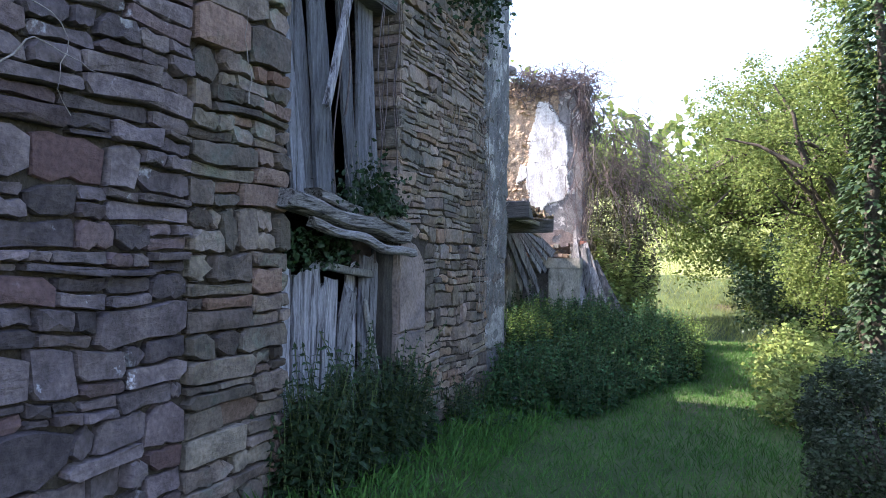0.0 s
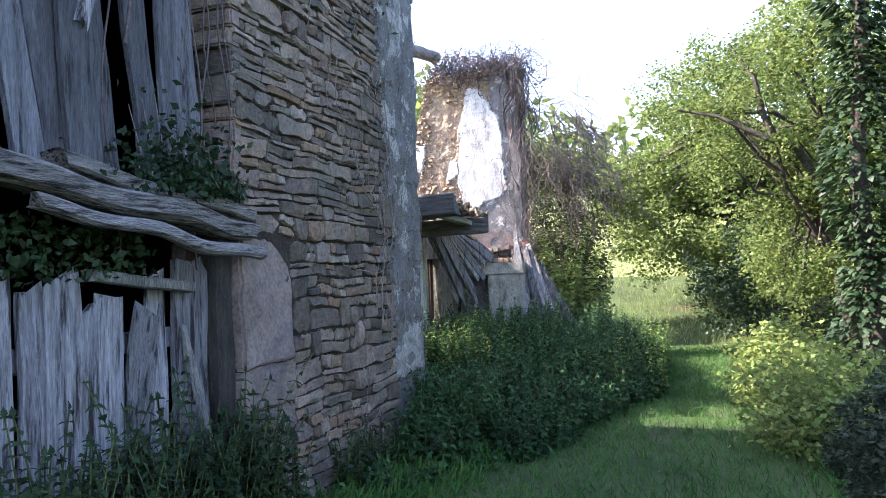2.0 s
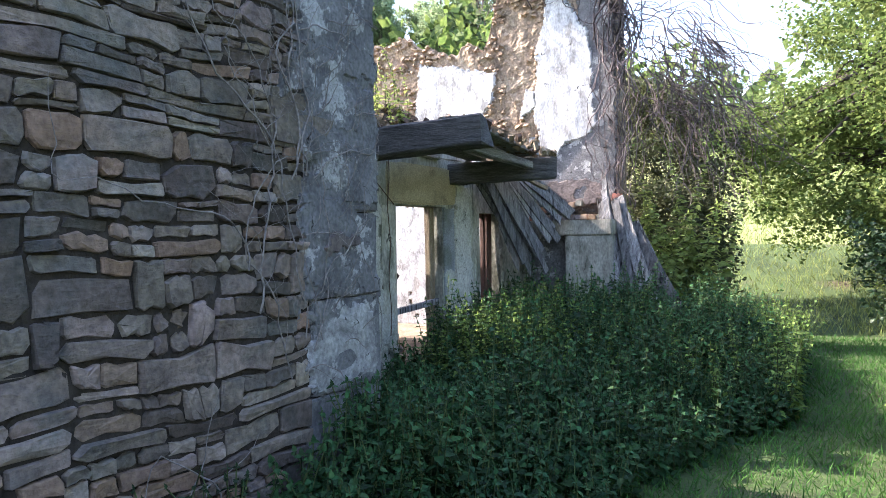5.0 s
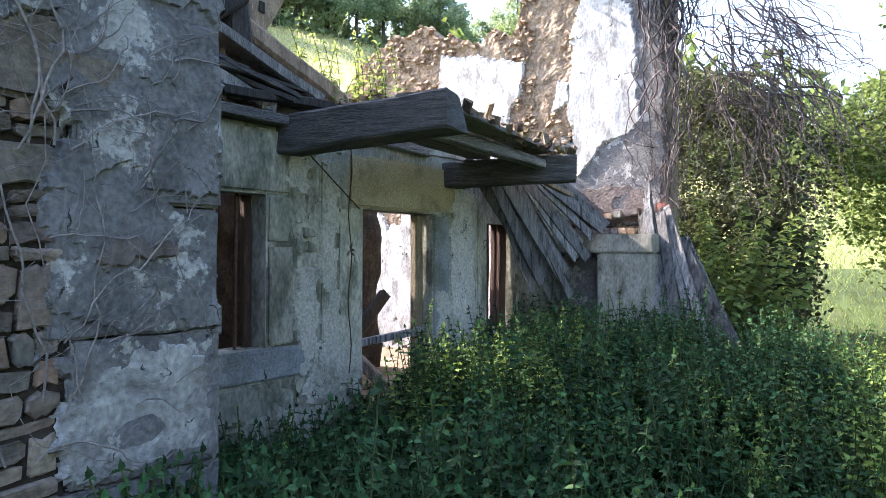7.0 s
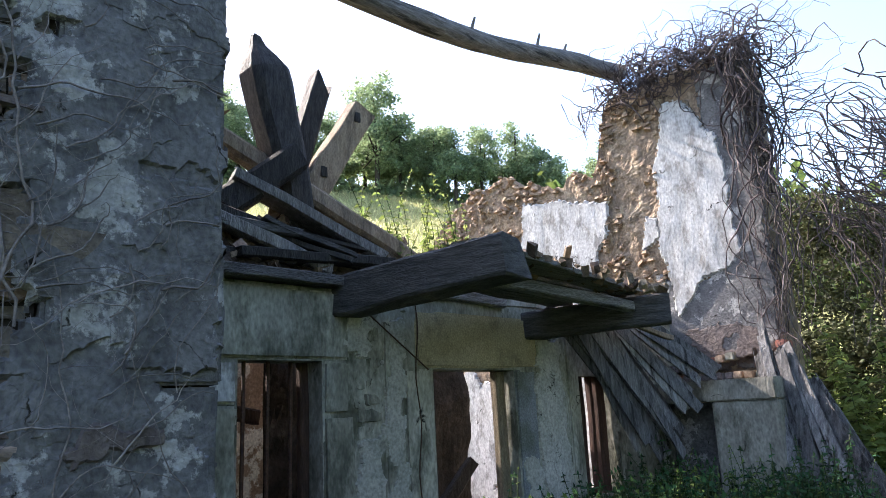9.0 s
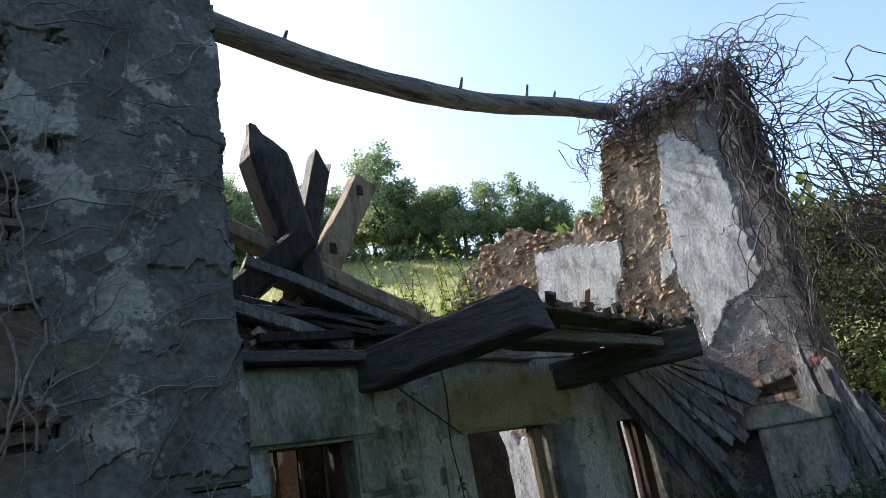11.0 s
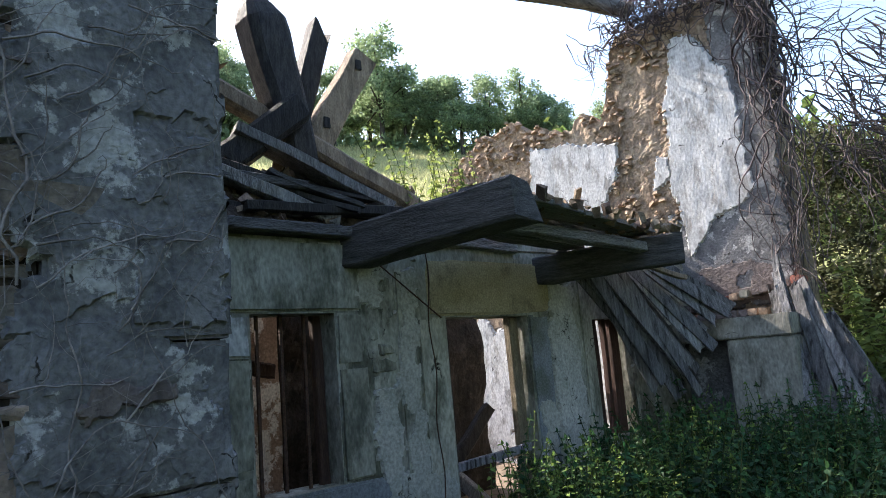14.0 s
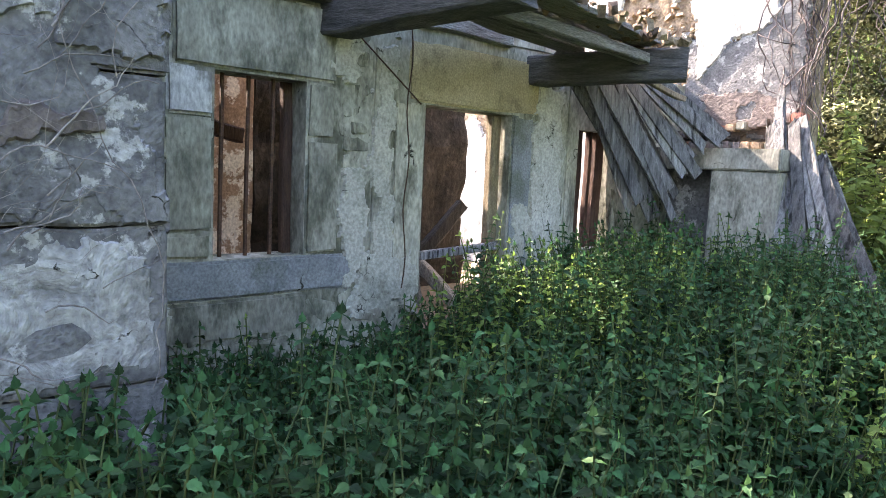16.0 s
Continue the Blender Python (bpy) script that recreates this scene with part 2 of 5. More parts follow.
GROUND = surface("grass_ground", (0.025, 0.04, 0.012), (0.06, 0.09, 0.025), 1.2, 1.0, 0.6, 30, 0, (0.07, 0.055, 0.035), 0.7, (0.58, 0.7))
MEADOW = surface("dry_meadow", (0.32, 0.34, 0.13), (0.48, 0.46, 0.22), 0.6, 1.0, 0.5, 8, 0, (0.22, 0.26, 0.09), 0.15, (0.45, 0.65))
MEADOW_GREEN = surface("green_slope", (0.13, 0.17, 0.05), (0.25, 0.27, 0.10), 0.8, 1.0, 0.5, 10, 0, (0.10, 0.13, 0.04), 0.3, (0.45, 0.65))
SOIL = surface("house_rubble_floor", (0.10, 0.075, 0.05), (0.25, 0.19, 0.13), 4, 1.0, 1.0, 20)

INNER = surface("peeling_brown_plaster", (0.20, 0.135, 0.095), (0.36, 0.255, 0.185), 6, 0.95, 0.6, 40, 0, (0.66, 0.61, 0.54), 4.2, (0.50, 0.55))
DEBRIS = surface("dark_debris", (0.03, 0.024, 0.02), (0.12, 0.09, 0.065), 8, 1.0, 1.0, 40, 0, (0.25, 0.15, 0.09), 4.0, (0.6, 0.68))
CHIPS = surface("mixed_chips", (0.08, 0.06, 0.045), (0.30, 0.22, 0.15), 8, 1.0, 0.6, 50, 0.5, island=True)
# near-black tones put the shade of the house interior into the rubble
SHADE_DARK = surface("shade_dark_rubble", (0.012, 0.010, 0.009), (0.040, 0.033, 0.027), 7, 1.0, 1.0, 25, 0, (0.06, 0.05, 0.04), 4.0, (0.55, 0.65), cracks=4.0)
SILL = surface("blue_grey_stone", (0.19, 0.20, 0.21), (0.30, 0.31, 0.32), 3, 0.9, 0.4, 60, 0.1, (0.15, 0.16, 0.14), 2.0, cracks=1.5)
PALE_RENDER = surface("pale_patched_render", (0.19, 0.185, 0.178), (0.46, 0.45, 0.43), 6, 0.95, 1.0, 35, 0, (0.18, 0.175, 0.165), 2.5, (0.50, 0.60), warp=0.8, cracks=3.0)
LOG_SILVER = surface("silvered_log", (0.10, 0.09, 0.08), (0.34, 0.31, 0.28), 6, 0.85, 1.0, 35, 0, (0.045, 0.04, 0.035), 2.2, (0.52, 0.62), stretch=(5, 0.6, 5))
PALE = surface("pale_flaking_limewash", (0.40, 0.388, 0.335), (0.62, 0.60, 0.53), 4, 0.95, 0.5, 45, 0, (0.25, 0.25, 0.2), 2.0, (0.5, 0.65), cracks=3.0)


def leaf_mat(name, low, high, leafy=0.35, vary=0.35, rough=0.65):
    return surface(name, low, high, 1.5, rough, 0.0, 25, vary, leafy=leafy, island=True, spec=0.2)


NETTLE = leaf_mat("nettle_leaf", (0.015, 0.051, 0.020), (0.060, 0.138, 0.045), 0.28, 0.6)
# lit copy of NETTLE with sunlight in its colour; tall_weeds use it too
NETTLE_PALE = leaf_mat("pale_sunlit_nettle_leaf", (0.11, 0.19, 0.04), (0.21, 0.30, 0.07))
STEM = leaf_mat("green_stem", (0.05, 0.08, 0.03), (0.11, 0.14, 0.05), 0.1)
GRASS = leaf_mat("grass_blade", (0.038, 0.112, 0.022), (0.088, 0.20, 0.042))
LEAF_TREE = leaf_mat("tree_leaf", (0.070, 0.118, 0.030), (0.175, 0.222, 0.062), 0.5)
# distance haze is put into this leaf colour, paler than LEAF_TREE
LEAF_FAR = leaf_mat("hazed_tree_leaf", (0.17, 0.245, 0.13), (0.34, 0.42, 0.22), 0.6)
LEAF_YELLOW = leaf_mat("yellow_green_leaf", (0.17, 0.24, 0.06), (0.31, 0.36, 0.11), 0.5)
LEAF_WEED = leaf_mat("sunlit_weed_leaf", (0.11, 0.17, 0.042), (0.23, 0.285, 0.085), 0.45, 0.45)
GRASS_TALL = leaf_mat("tall_slope_grass", (0.15, 0.20, 0.06), (0.28, 0.31, 0.11), 0.4)
LEAF_BROWN = leaf_mat("dull_bramble_leaf", (0.04, 0.056, 0.022), (0.105, 0.105, 0.048), 0.3)
GRASS_DRY = leaf_mat("dry_grass_blade", (0.42, 0.44, 0.20), (0.60, 0.57, 0.31), 0.6)
LEAF_IVY = leaf_mat("ivy_leaf", (0.014, 0.033, 0.014), (0.036, 0.066, 0.026), 0.2, rough=0.5)
LEAF_BOX = leaf_mat("box_leaf", (0.025, 0.04, 0.022), (0.05, 0.07, 0.035), 0.2)


# ---- building helpers ----
rng = np.random.default_rng(7)


def mesh_of(name, verts, faces, material, parent=None, label="", smooth=False):
    me = bpy.data.meshes.new(name)
    me.from_pydata(verts, [], faces)
    me.materials.append(material)
    if smooth:
        me.polygons.foreach_set("use_smooth", [True] * len(me.polygons))
    me.update()
    ob = new(name, me)
    if parent:
        ob.parent = parent
    if label:
        ob["label"] = label
    return ob


def part(name, bm, material, parent=None, label="", smooth=False):
    me = bpy.data.meshes.new(name)
    bm.to_mesh(me)
    bm.free()
    me.materials.append(material)
    if smooth:
        me.polygons.foreach_set("use_smooth", [True] * len(me.polygons))
    ob = new(name, me)
    if parent:
        ob.parent = parent
    if label:
        ob["label"] = label
    return ob


def empty(name, at=(0, 0, 0)):
    ob = new(name)
    ob.location = at
    ob.empty_display_size = 0.1
    return ob


def add_box(bm, x0, x1, y0, y1, z0, z1):
    vs = [bm.verts.new((x, y, z)) for z in (z0, z1) for x, y in ((x0, y0), (x1, y0), (x1, y1), (x0, y1))]
    for f in ((3, 2, 1, 0), (4, 5, 6, 7), (0, 1, 5, 4), (1, 2, 6, 5), (2, 3, 7, 6), (3, 0, 4, 7)):
        bm.faces.new([vs[i] for i in f])


def block(name, x0, x1, y0, y1, z0, z1, material, parent=None, label="", bevel=0.015, rough=0.006, cuts=2):
    """A dressed block with softened, slightly chipped edges."""
    bm = bmesh.new()
    add_box(bm, x0, x1, y0, y1, z0, z1)
    bmesh.ops.subdivide_edges(bm, edges=bm.edges[:], cuts=cuts, use_grid_fill=True)
    bmesh.ops.bevel(bm, geom=[e for e in bm.edges if len(e.link_faces) == 2 and e.calc_face_angle() > 0.5], offset=bevel, segments=2, affect="EDGES")
    for v in bm.verts:
        v.co += Vector(noise.noise_vector(v.co * 6)) * rough
    return part(name, bm, material, parent, label)


def bar_mesh(p0, p1, w, h, seg=10, round_=0.25, wob=0.02, bend=0.0, up=(0, 0, 1), taper=1.0, chip=0.04, seed=0, shape=None):
    """Vertices and faces of a timber from p0 to p1: an uneven, eight-sided section, a bend and broken ends."""
    p0, p1 = Vector(p0), Vector(p1)
    ax = (p1 - p0).normalized()
    side = ax.cross(Vector(up))
    if side.length < 1e-3:
        side = ax.cross(Vector((1, 0, 0)))
    side.normalize()
    top = side.cross(ax).normalized()
    c = 1 - round_
    ring = [(-1, -c), (-c, -1), (c, -1), (1, -c), (1, c), (c, 1), (-c, 1), (-1, c)]
    V, F = [], []
    for i in range(seg + 1):
        u = i / seg
        s = (1 + (taper - 1) * u) * (shape(u) if shape else 1)
        mid = p0.lerp(p1, u) + top * (bend * 4 * u * (1 - u))
        for k, (a, b) in enumerate(ring):
            q = mid + side * (a * w / 2 * s) + top * (b * h / 2 * s)
            q += Vector(noise.noise_vector(q * 2.3 + Vector((seed, 0, 0)))) * wob
            if i in (0, seg):
                q += ax * (noise.noise(Vector((k * 1.7 + seed, i, 3.1))) * chip)
            V.append(tuple(q))
    for i in range(seg):
        for k in range(8):
            a, b = i * 8 + k, i * 8 + (k + 1) % 8
            F.append((a, b, b + 8, a + 8))
    F.append(tuple(range(7, -1, -1)))
    F.append(tuple(range(seg * 8, seg * 8 + 8)))
    return V, F


def timber(name, p0, p1, w, h, material, label="", category="beam", group="", parent=None, **kw):
    V, F = bar_mesh(p0, p1, w, h, **kw)
    ob = mesh_of(name, V, F, material, parent)
    if not parent:
        tagged(ob, label, category, group)
    elif label:
        ob["label"] = label
    return ob


def soup(name, tv, tf, R, P, material, parent=None, smooth=False):
    """Many small pieces of one shape in one mesh: template, turns and places."""
    tv, tf = np.asarray(tv, float), np.asarray(tf, int)
    V = (np.einsum("nij,kj->nki", R, tv) + P[:, None, :]).reshape(-1, 3)
    F = (tf[None] + (np.arange(len(P)) * len(tv))[:, None, None]).reshape(-1, tf.shape[1])
    return mesh_of(name, V.tolist(), F.tolist(), material, parent, smooth=smooth)


def turns(d, size, roll=None):
    """Matrices whose y axis is d, with the given sizes and a random roll about it."""
    n = len(d)
    d = d / np.linalg.norm(d, axis=1, keepdims=True)
    ref = np.tile([0.0, 0.0, 1.0], (n, 1))
    ref[np.abs(d[:, 2]) > 0.95] = [1.0, 0.0, 0.0]
    x = np.cross(d, ref)
    x /= np.linalg.norm(x, axis=1, keepdims=True)
    z = np.cross(x, d)
    a = rng.uniform(-0.6, 0.6, n) if roll is None else rng.uniform(-roll, roll, n)
    ca, sa = np.cos(a)[:, None], np.sin(a)[:, None]
    x2, z2 = x * ca + z * sa, z * ca - x * sa
    return np.stack([x2, d, z2], axis=2) * np.asarray(size).reshape(-1, 1, 1)


SIDE = [(0.24, 0.12, 0.04), (0.36, 0.30, 0.06), (0.26, 0.40, 0.04), (0.28, 0.56, 0.03), (0.15, 0.66, -0.01)]
LEAF_V = [(0, 0, 0)] + [(-a, b, c) for a, b, c in SIDE] + [(0, 1.0, -0.16)] + [(a, b, c) for a, b, c in SIDE[::-1]] + [(0, 0.42, -0.03)]
LEAF_F = [(k, 12, (k + 1) % 12) for k in range(12)]
CARD_V = [(0, 0, 0), (-0.32, 0.45, 0.05), (0.32, 0.45, 0.05), (0, 1.0, -0.08)]
CARD_F = [(0, 2, 1), (1, 2, 3)]
BLADE_V = [(-0.035, 0, 0), (0.035, 0, 0), (0.02, 0.6, 0.06), (0, 1.0, 0.22)]
BLADE_F = [(0, 1, 2), (0, 2, 3)]


def rand_dirs(n, low=-1.0, high=1.0):
    z = rng.uniform(low, high, n)
    a = rng.uniform(0, 2 * math.pi, n)
    r = np.sqrt(np.maximum(0, 1 - z * z))
    return np.stack([r * np.cos(a), r * np.sin(a), z], axis=1)


def tubes(name, paths, material, parent=None, sides=4):
    """Thin stems: each path is a list of (point, radius)."""
    V, F = [], []
    for path in paths:
        base = len(V)
        for i, (p, r) in enumerate(path):
            a = path[min(i + 1, len(path) - 1)][0] - path[max(i - 1, 0)][0]
            a = a.normalized() if a.length > 1e-6 else Vector((0, 0, 1))
            s = a.cross(Vector((0.31, 0.42, 0.85))).normalized()
            t = a.cross(s)
            for k in range(sides):
                w = 2 * math.pi * k / sides
                V.append(tuple(p + s * (math.cos(w) * r) + t * (math.sin(w) * r)))
        for i in range(len(path) - 1):
            for k in range(sides):
                c, d = base + i * sides + k, base + i * sides + (k + 1) % sides
                F.append((c, d, d + sides, c + sides))
    return mesh_of(name, V, F, material, parent, smooth=True)


def under(ob, thing):
    """Parents ob to thing without moving it."""
    ob.parent = thing
    ob.matrix_parent_inverse = Matrix.Translation(thing.location).inverted()
    return ob


def smooth01(a, b, v):
    u = min(1.0, max(0.0, (v - a) / (b - a)))
    return u * u * (3 - 2 * u)


def ground_z(x, y):
    z = -0.05 - 0.22 * smooth01(0, 9, y)
    z += 0.10 * smooth01(-1.8, -2.8, x) * (1 - smooth01(9, 10, y))
    z += 0.17 * max(0.0, min(y, 60.0) - 18) * smooth01(17, 26, y) * smooth01(-16, -7, x)
    v = (-x - 8) * 0.68 + (y - 12) * 0.50 - 2
    u = x * 0.592 + y * 0.806
    hill = (0.498 * max(0.0, v) if v < 38 else 18.9 + 0.05 * (v - 38)) * smooth01(-5, -20, x) * min(1.25, max(0.6, 1 - 0.006 * (u - 11)))
    z += hill * smooth01(0, 5, v)
    z += 0.03 * noise.noise(Vector((x * 0.8, y * 0.8, 0))) + 0.25 * noise.noise(Vector((x * 0.06, y * 0.06, 4.0))) * smooth01(16, 40, abs(x) + abs(y - 8))
    return z


# ---- ground ----
def spread(a, b, step, far, grow):
    inner = list(np.arange(a, b + 1e-6, step))
    d, out = step, []
    while sum(out) < far:
        d *= grow
        out.append(d)
    lo, hi = [], []
    p, q = inner[0], inner[-1]
    for d in out:
        p, q = p - d, q + d
        lo.append(p)
        hi.append(q)
    return lo[::-1] + inner + hi


gx, gy = spread(-6, 5, 0.22, 420, 1.12), spread(-3, 20, 0.25, 420, 1.12)
GV = [(x, y, ground_z(x, y)) for y in gy for x in gx]
nx = len(gx)
GF = [(j * nx + i, j * nx + i + 1, (j + 1) * nx + i + 1, (j + 1) * nx + i) for j in range(len(gy) - 1) for i in range(nx - 1)]
ground = mesh_of("ground", GV, GF, GROUND, smooth=True)
ground.data.materials.append(MEADOW)
ground.data.materials.append(MEADOW_GREEN)
for p in ground.data.polygons:
    c = p.center
    if c.y > 26 or c.x < -12 or c.x > 14:
        p.material_index = 1 if c.x < -11 else 2
tagged(ground, "short green grass and earth rising to a pale meadow", "ground", kind="structure")

# ---- barn: the long rubble wall with a boarded opening ----
FX = -2.85
OPEN0, OPEN1, END1, TOP1 = 4.13, 5.80, 8.95, 4.85
bm = bmesh.new()
add_box(bm, FX - 0.55, FX - 0.06, -7.0, OPEN0, -0.4, TOP1)
add_box(bm, FX - 0.55, FX - 0.06, OPEN1 + 0.03, END1 - 0.02, -0.4, TOP1)
add_box(bm, FX - 0.55, FX - 0.06, OPEN0, OPEN1, 3.9, TOP1)
wall_barn = tagged(part("wall_barn", bm, MORTAR), "rubble stone barn wall with earth mortar and plant growth", "wall", kind="structure")
bm = bmesh.new()
for yy in (-7.0, END1 - 0.5):
    prof = [(-9.5, -0.4), (FX - 0.55, -0.4), (FX - 0.55, TOP1), (-6.2, 5.75), (-9.5, TOP1)]
    va = [bm.verts.new((x, yy, z)) for x, z in prof]
    vb = [bm.verts.new((x, yy + 0.48, z)) for x, z in prof]
    bm.faces.new(va[::-1])
    bm.faces.new(vb)
    for k in range(5):
        bm.faces.new((va[k], va[(k + 1) % 5], vb[(k + 1) % 5], vb[k]))
add_box(bm, -9.5, -9.1, -6.5, END1 - 0.51, -0.4, TOP1 - 0.02)
tagged(part("wall_barn_back", bm, MORTAR), "plain rubble walls closing the barn behind", "wall", kind="structure")
# unseen roof deck, added to cast the barn's shadow over the lane
bm = bmesh.new()
for x0, z0, x1, z1 in ((FX + 0.03, TOP1 + 0.01, -6.2, 5.78), (-9.6, TOP1 + 0.01, -6.2, 5.78)):
    vs = [bm.verts.new(p) for p in ((x0, -7.1, z0), (x1, -7.1, z1), (x1, END1, z1), (x0, END1, z0), (x0, -7.1, z0 + 0.14), (x1, -7.1, z1 + 0.14), (x1, END1, z1 + 0.14), (x0, END1, z0 + 0.14))]
    for f in ((3, 2, 1, 0), (4, 5, 6, 7), (0, 1, 5, 4), (1, 2, 6, 5), (2, 3, 7, 6), (3, 0, 4, 7)):
        bm.faces.new([vs[q] for q in f])
tagged(part("roof_barn", bm, WOOD_BEAM), "unseen plain roof deck added over the barn to cast its shadow", "roof", kind="structure")
bm = bmesh.new()
add_box(bm, -9.1, FX - 0.55, -6.6, END1 - 0.5, -0.25, -0.05)
tagged(part("floor_barn", bm, SOIL), "bare earth floor inside the barn", "floor", kind="structure")

# ---- ruined house: low facade with window, door, window ----
HX, HTHICK, HTOP = -4.50, 0.24, 2.30
W1, DR, W2 = (9.92, 10.57, 0.62, 1.78), (11.64, 12.64, -0.4, 1.73), (13.62, 14.23, 0.52, 1.68)


def wall_cells(name, ys, zs, openings, x0, x1, material):
    """A wall along y, built of courses and bays that leave its openings free."""
    bm = bmesh.new()
    for a, b in zip(ys, ys[1:]):
        run = None
        for c, d in zip(zs, zs[1:]):
            hole = any(o[0] <= (a + b) / 2 <= o[1] and o[2] <= (c + d) / 2 <= o[3] for o in openings)
            if not hole:
                run = (run[0], d) if run else (c, d)
            if hole or d == zs[-1]:
                if run:
                    add_box(bm, x0, x1, a, b, *run)
                run = None
    return part(name, bm, material)


ys = sorted({END1 - 0.02, 15.6, *(v for o in (W1, DR, W2) for v in o[:2])})
zs = sorted({-0.4, HTOP, *(v for o in (W1, DR, W2) for v in o[2:])})
wall_facade = tagged(wall_cells("wall_facade", ys, zs, (W1, DR, W2), HX - HTHICK, HX, FACADE), "stained grey-green rendered facade of the ruin", "wall", kind="structure")


block("wall_head", HX - HTHICK, HX + 0.003, 11.1, 13.35, 2.296, 2.44, FACADE, wall_facade, "crumbling head of the facade", 0.02, 0.02, 5)

# ---- gable of the ruin ----
GY = 15.6


def gable_top(x):
    """Broken top line of the gable, from its standing corner down towards the back."""
    t = 5.38
    if x < -4.98:
        t = 5.38 - 0.95 * smooth01(-4.98, -5.42, x)
    if x < -5.9:
        t = 4.43 + 0.34 * smooth01(-6.0, -7.0, x) - 0.30 * smooth01(-7.3, -8.2, x) - 1.9 * smooth01(-8.1, -9.4, x)
    return t + 0.16 * noise.noise(Vector((x * 3.1, 7, 0))) + 0.07 * noise.noise(Vector((x * 11, 3, 0)))


def ragged_wall(name, x0, x1, y_front, thick, top, material, nx=80, nz=40, rough=0.05):
    V, F = [], []
    for i in range(nx + 1):
        x = x0 + (x1 - x0) * i / nx
        h = top(x)
        for j in range(nz + 1):
            z = -0.4 + (h + 0.4) * j / nz
            far = noise.voronoi(Vector((x * 5.2 + 1.6 * noise.noise(Vector((x * 5, z * 5, 1))), z * 7.0 + 1.6 * noise.noise(Vector((x * 5, z * 5, 4))), 5)))[0]
            d = noise.noise(Vector((x * 2.4, z * 2.4, 2))) * rough + rough * 0.9 * (min(0.3, far[1] - far[0]) / 0.3 - 0.6) * max(0.0, 0.45 + 0.9 * noise.noise(Vector((x * 1.3, z * 1.3, 7)))) + noise.noise(Vector((x * 8, z * 8, 5))) * rough * 0.9 + noise.noise(Vector((x * 19, z * 21, 5))) * rough * 0.5
            V.append((x, y_front - d, z))
    off = len(V)
    for i in range(nx + 1):
        x = x0 + (x1 - x0) * i / nx
        h = top(x) - 0.1 + 0.1 * noise.noise(Vector((x * 5, 0, 9)))
        V += [(x, y_front + thick, -0.4), (x, y_front + thick, h)]
    for i in range(nx):
        for j in range(nz):
            a = i * (nz + 1) + j
            F.append((a, a + nz + 1, a + nz + 2, a + 1))
        b = off + i * 2
        F.append((b, b + 1, b + 3, b + 2))
        t0, t1 = i * (nz + 1) + nz, (i + 1) * (nz + 1) + nz
        F.append((t0, t1, b + 3, b + 1))
    for i in (0, nx):
        F.append(tuple(i * (nz + 1) + j for j in range(nz + 1)) + (off + i * 2 + 1, off + i * 2))
    return mesh_of(name, V, F, material)


wall_gable = tagged(ragged_wall("wall_gable", -10.0, -3.22, GY, 0.5, gable_top, RUBBLE, 300, 230, 0.024), "broken gable wall of tan rubble and earth", "wall", kind="structure")


def inside(outline, x, z):
    """Distance from the edge of an outline, less than nought outside it."""
    best, odd = 9.0, False
    for (ax, az), (bx, bz) in zip(outline, outline[1:] + outline[:1]):
        u = min(1.0, max(0.0, ((x - ax) * (bx - ax) + (z - az) * (bz - az)) / ((bx - ax) ** 2 + (bz - az) ** 2)))
        best = min(best, math.hypot(x - ax - u * (bx - ax), z - az - u * (bz - az)))
        if (az > z) != (bz > z) and x < ax + (z - az) / (bz - az) * (bx - ax):
            odd = not odd
    return best if odd else -best


def plaster(name, x0, x1, z0, z1, material, parent, label, seed, wob=0.12, y=GY - 0.045, face="y", outline=None, holes=0.30, cell=0.022):
    """A coat of plaster standing proud of its wall: a torn outline, and holes where it has flaked off."""
    n, m = max(6, int((x1 - x0 + 2 * wob) / cell)), max(6, int((z1 - z0 + 2 * wob) / cell))
    r = random.Random(int(seed * 10))
    top = END1 - 0.004 if face == "x" and x0 < END1 else 1e9

    def fibre(x, z):
        k = Vector((x * 2.6, z * 2.6, seed))
        return noise.noise(k) * 0.9 + noise.noise(k * 2.7) * 0.45 + noise.noise(k * 6.5) * 0.25 + 0.22 * (noise.cell(k * 3.1) - 0.5)

    pts = []
    for i in range(n + 1):
        for j in range(m + 1):
            x = x0 - wob + (x1 - x0 + 2 * wob) * (i + r.uniform(-0.35, 0.35)) / n
            z = z0 - wob + (z1 - z0 + 2 * wob) * (j + r.uniform(-0.35, 0.35)) / m
            pts.append((min(x, top), z))
    F, count = [], {}
    for i in range(n):
        for j in range(m):
            a = i * (m + 1) + j
            x, z = pts[a]
            d = min(x - x0, x1 - x, z - z0, z1 - z) if not outline else inside(outline, x, z)
            f = fibre(x, z) * (1 if not outline else 0.45)
            if d / wob + f * 1.1 > 0 and noise.noise(Vector((x * 3.3, z * 4.5, seed + 40))) + 0.4 * noise.noise(Vector((x * 11, z * 11, seed + 40))) > -1 + holes * 2 - 0.6 * min(1, max(0, d / wob) * 0.4) - 0.15:
                q = (a, a + m + 1, a + m + 2, a + 1)
                F.append(q)
                for b in q:
                    count[b] = count.get(b, 0) + 1
    V = []
    for a, (x, z) in enumerate(pts):
        h = 0.005 * noise.noise(Vector((x * 4, z * 4, seed))) if count.get(a) == 4 else -0.030
        V.append((x, y - h, z) if face == "y" else (y + h, x, z))
    ids = {a: k for k, a in enumerate(sorted(count))}
    return mesh_of(name, [V[a] for a in sorted(count)], [tuple(ids[a] for a in q) for q in F], material, parent, label)


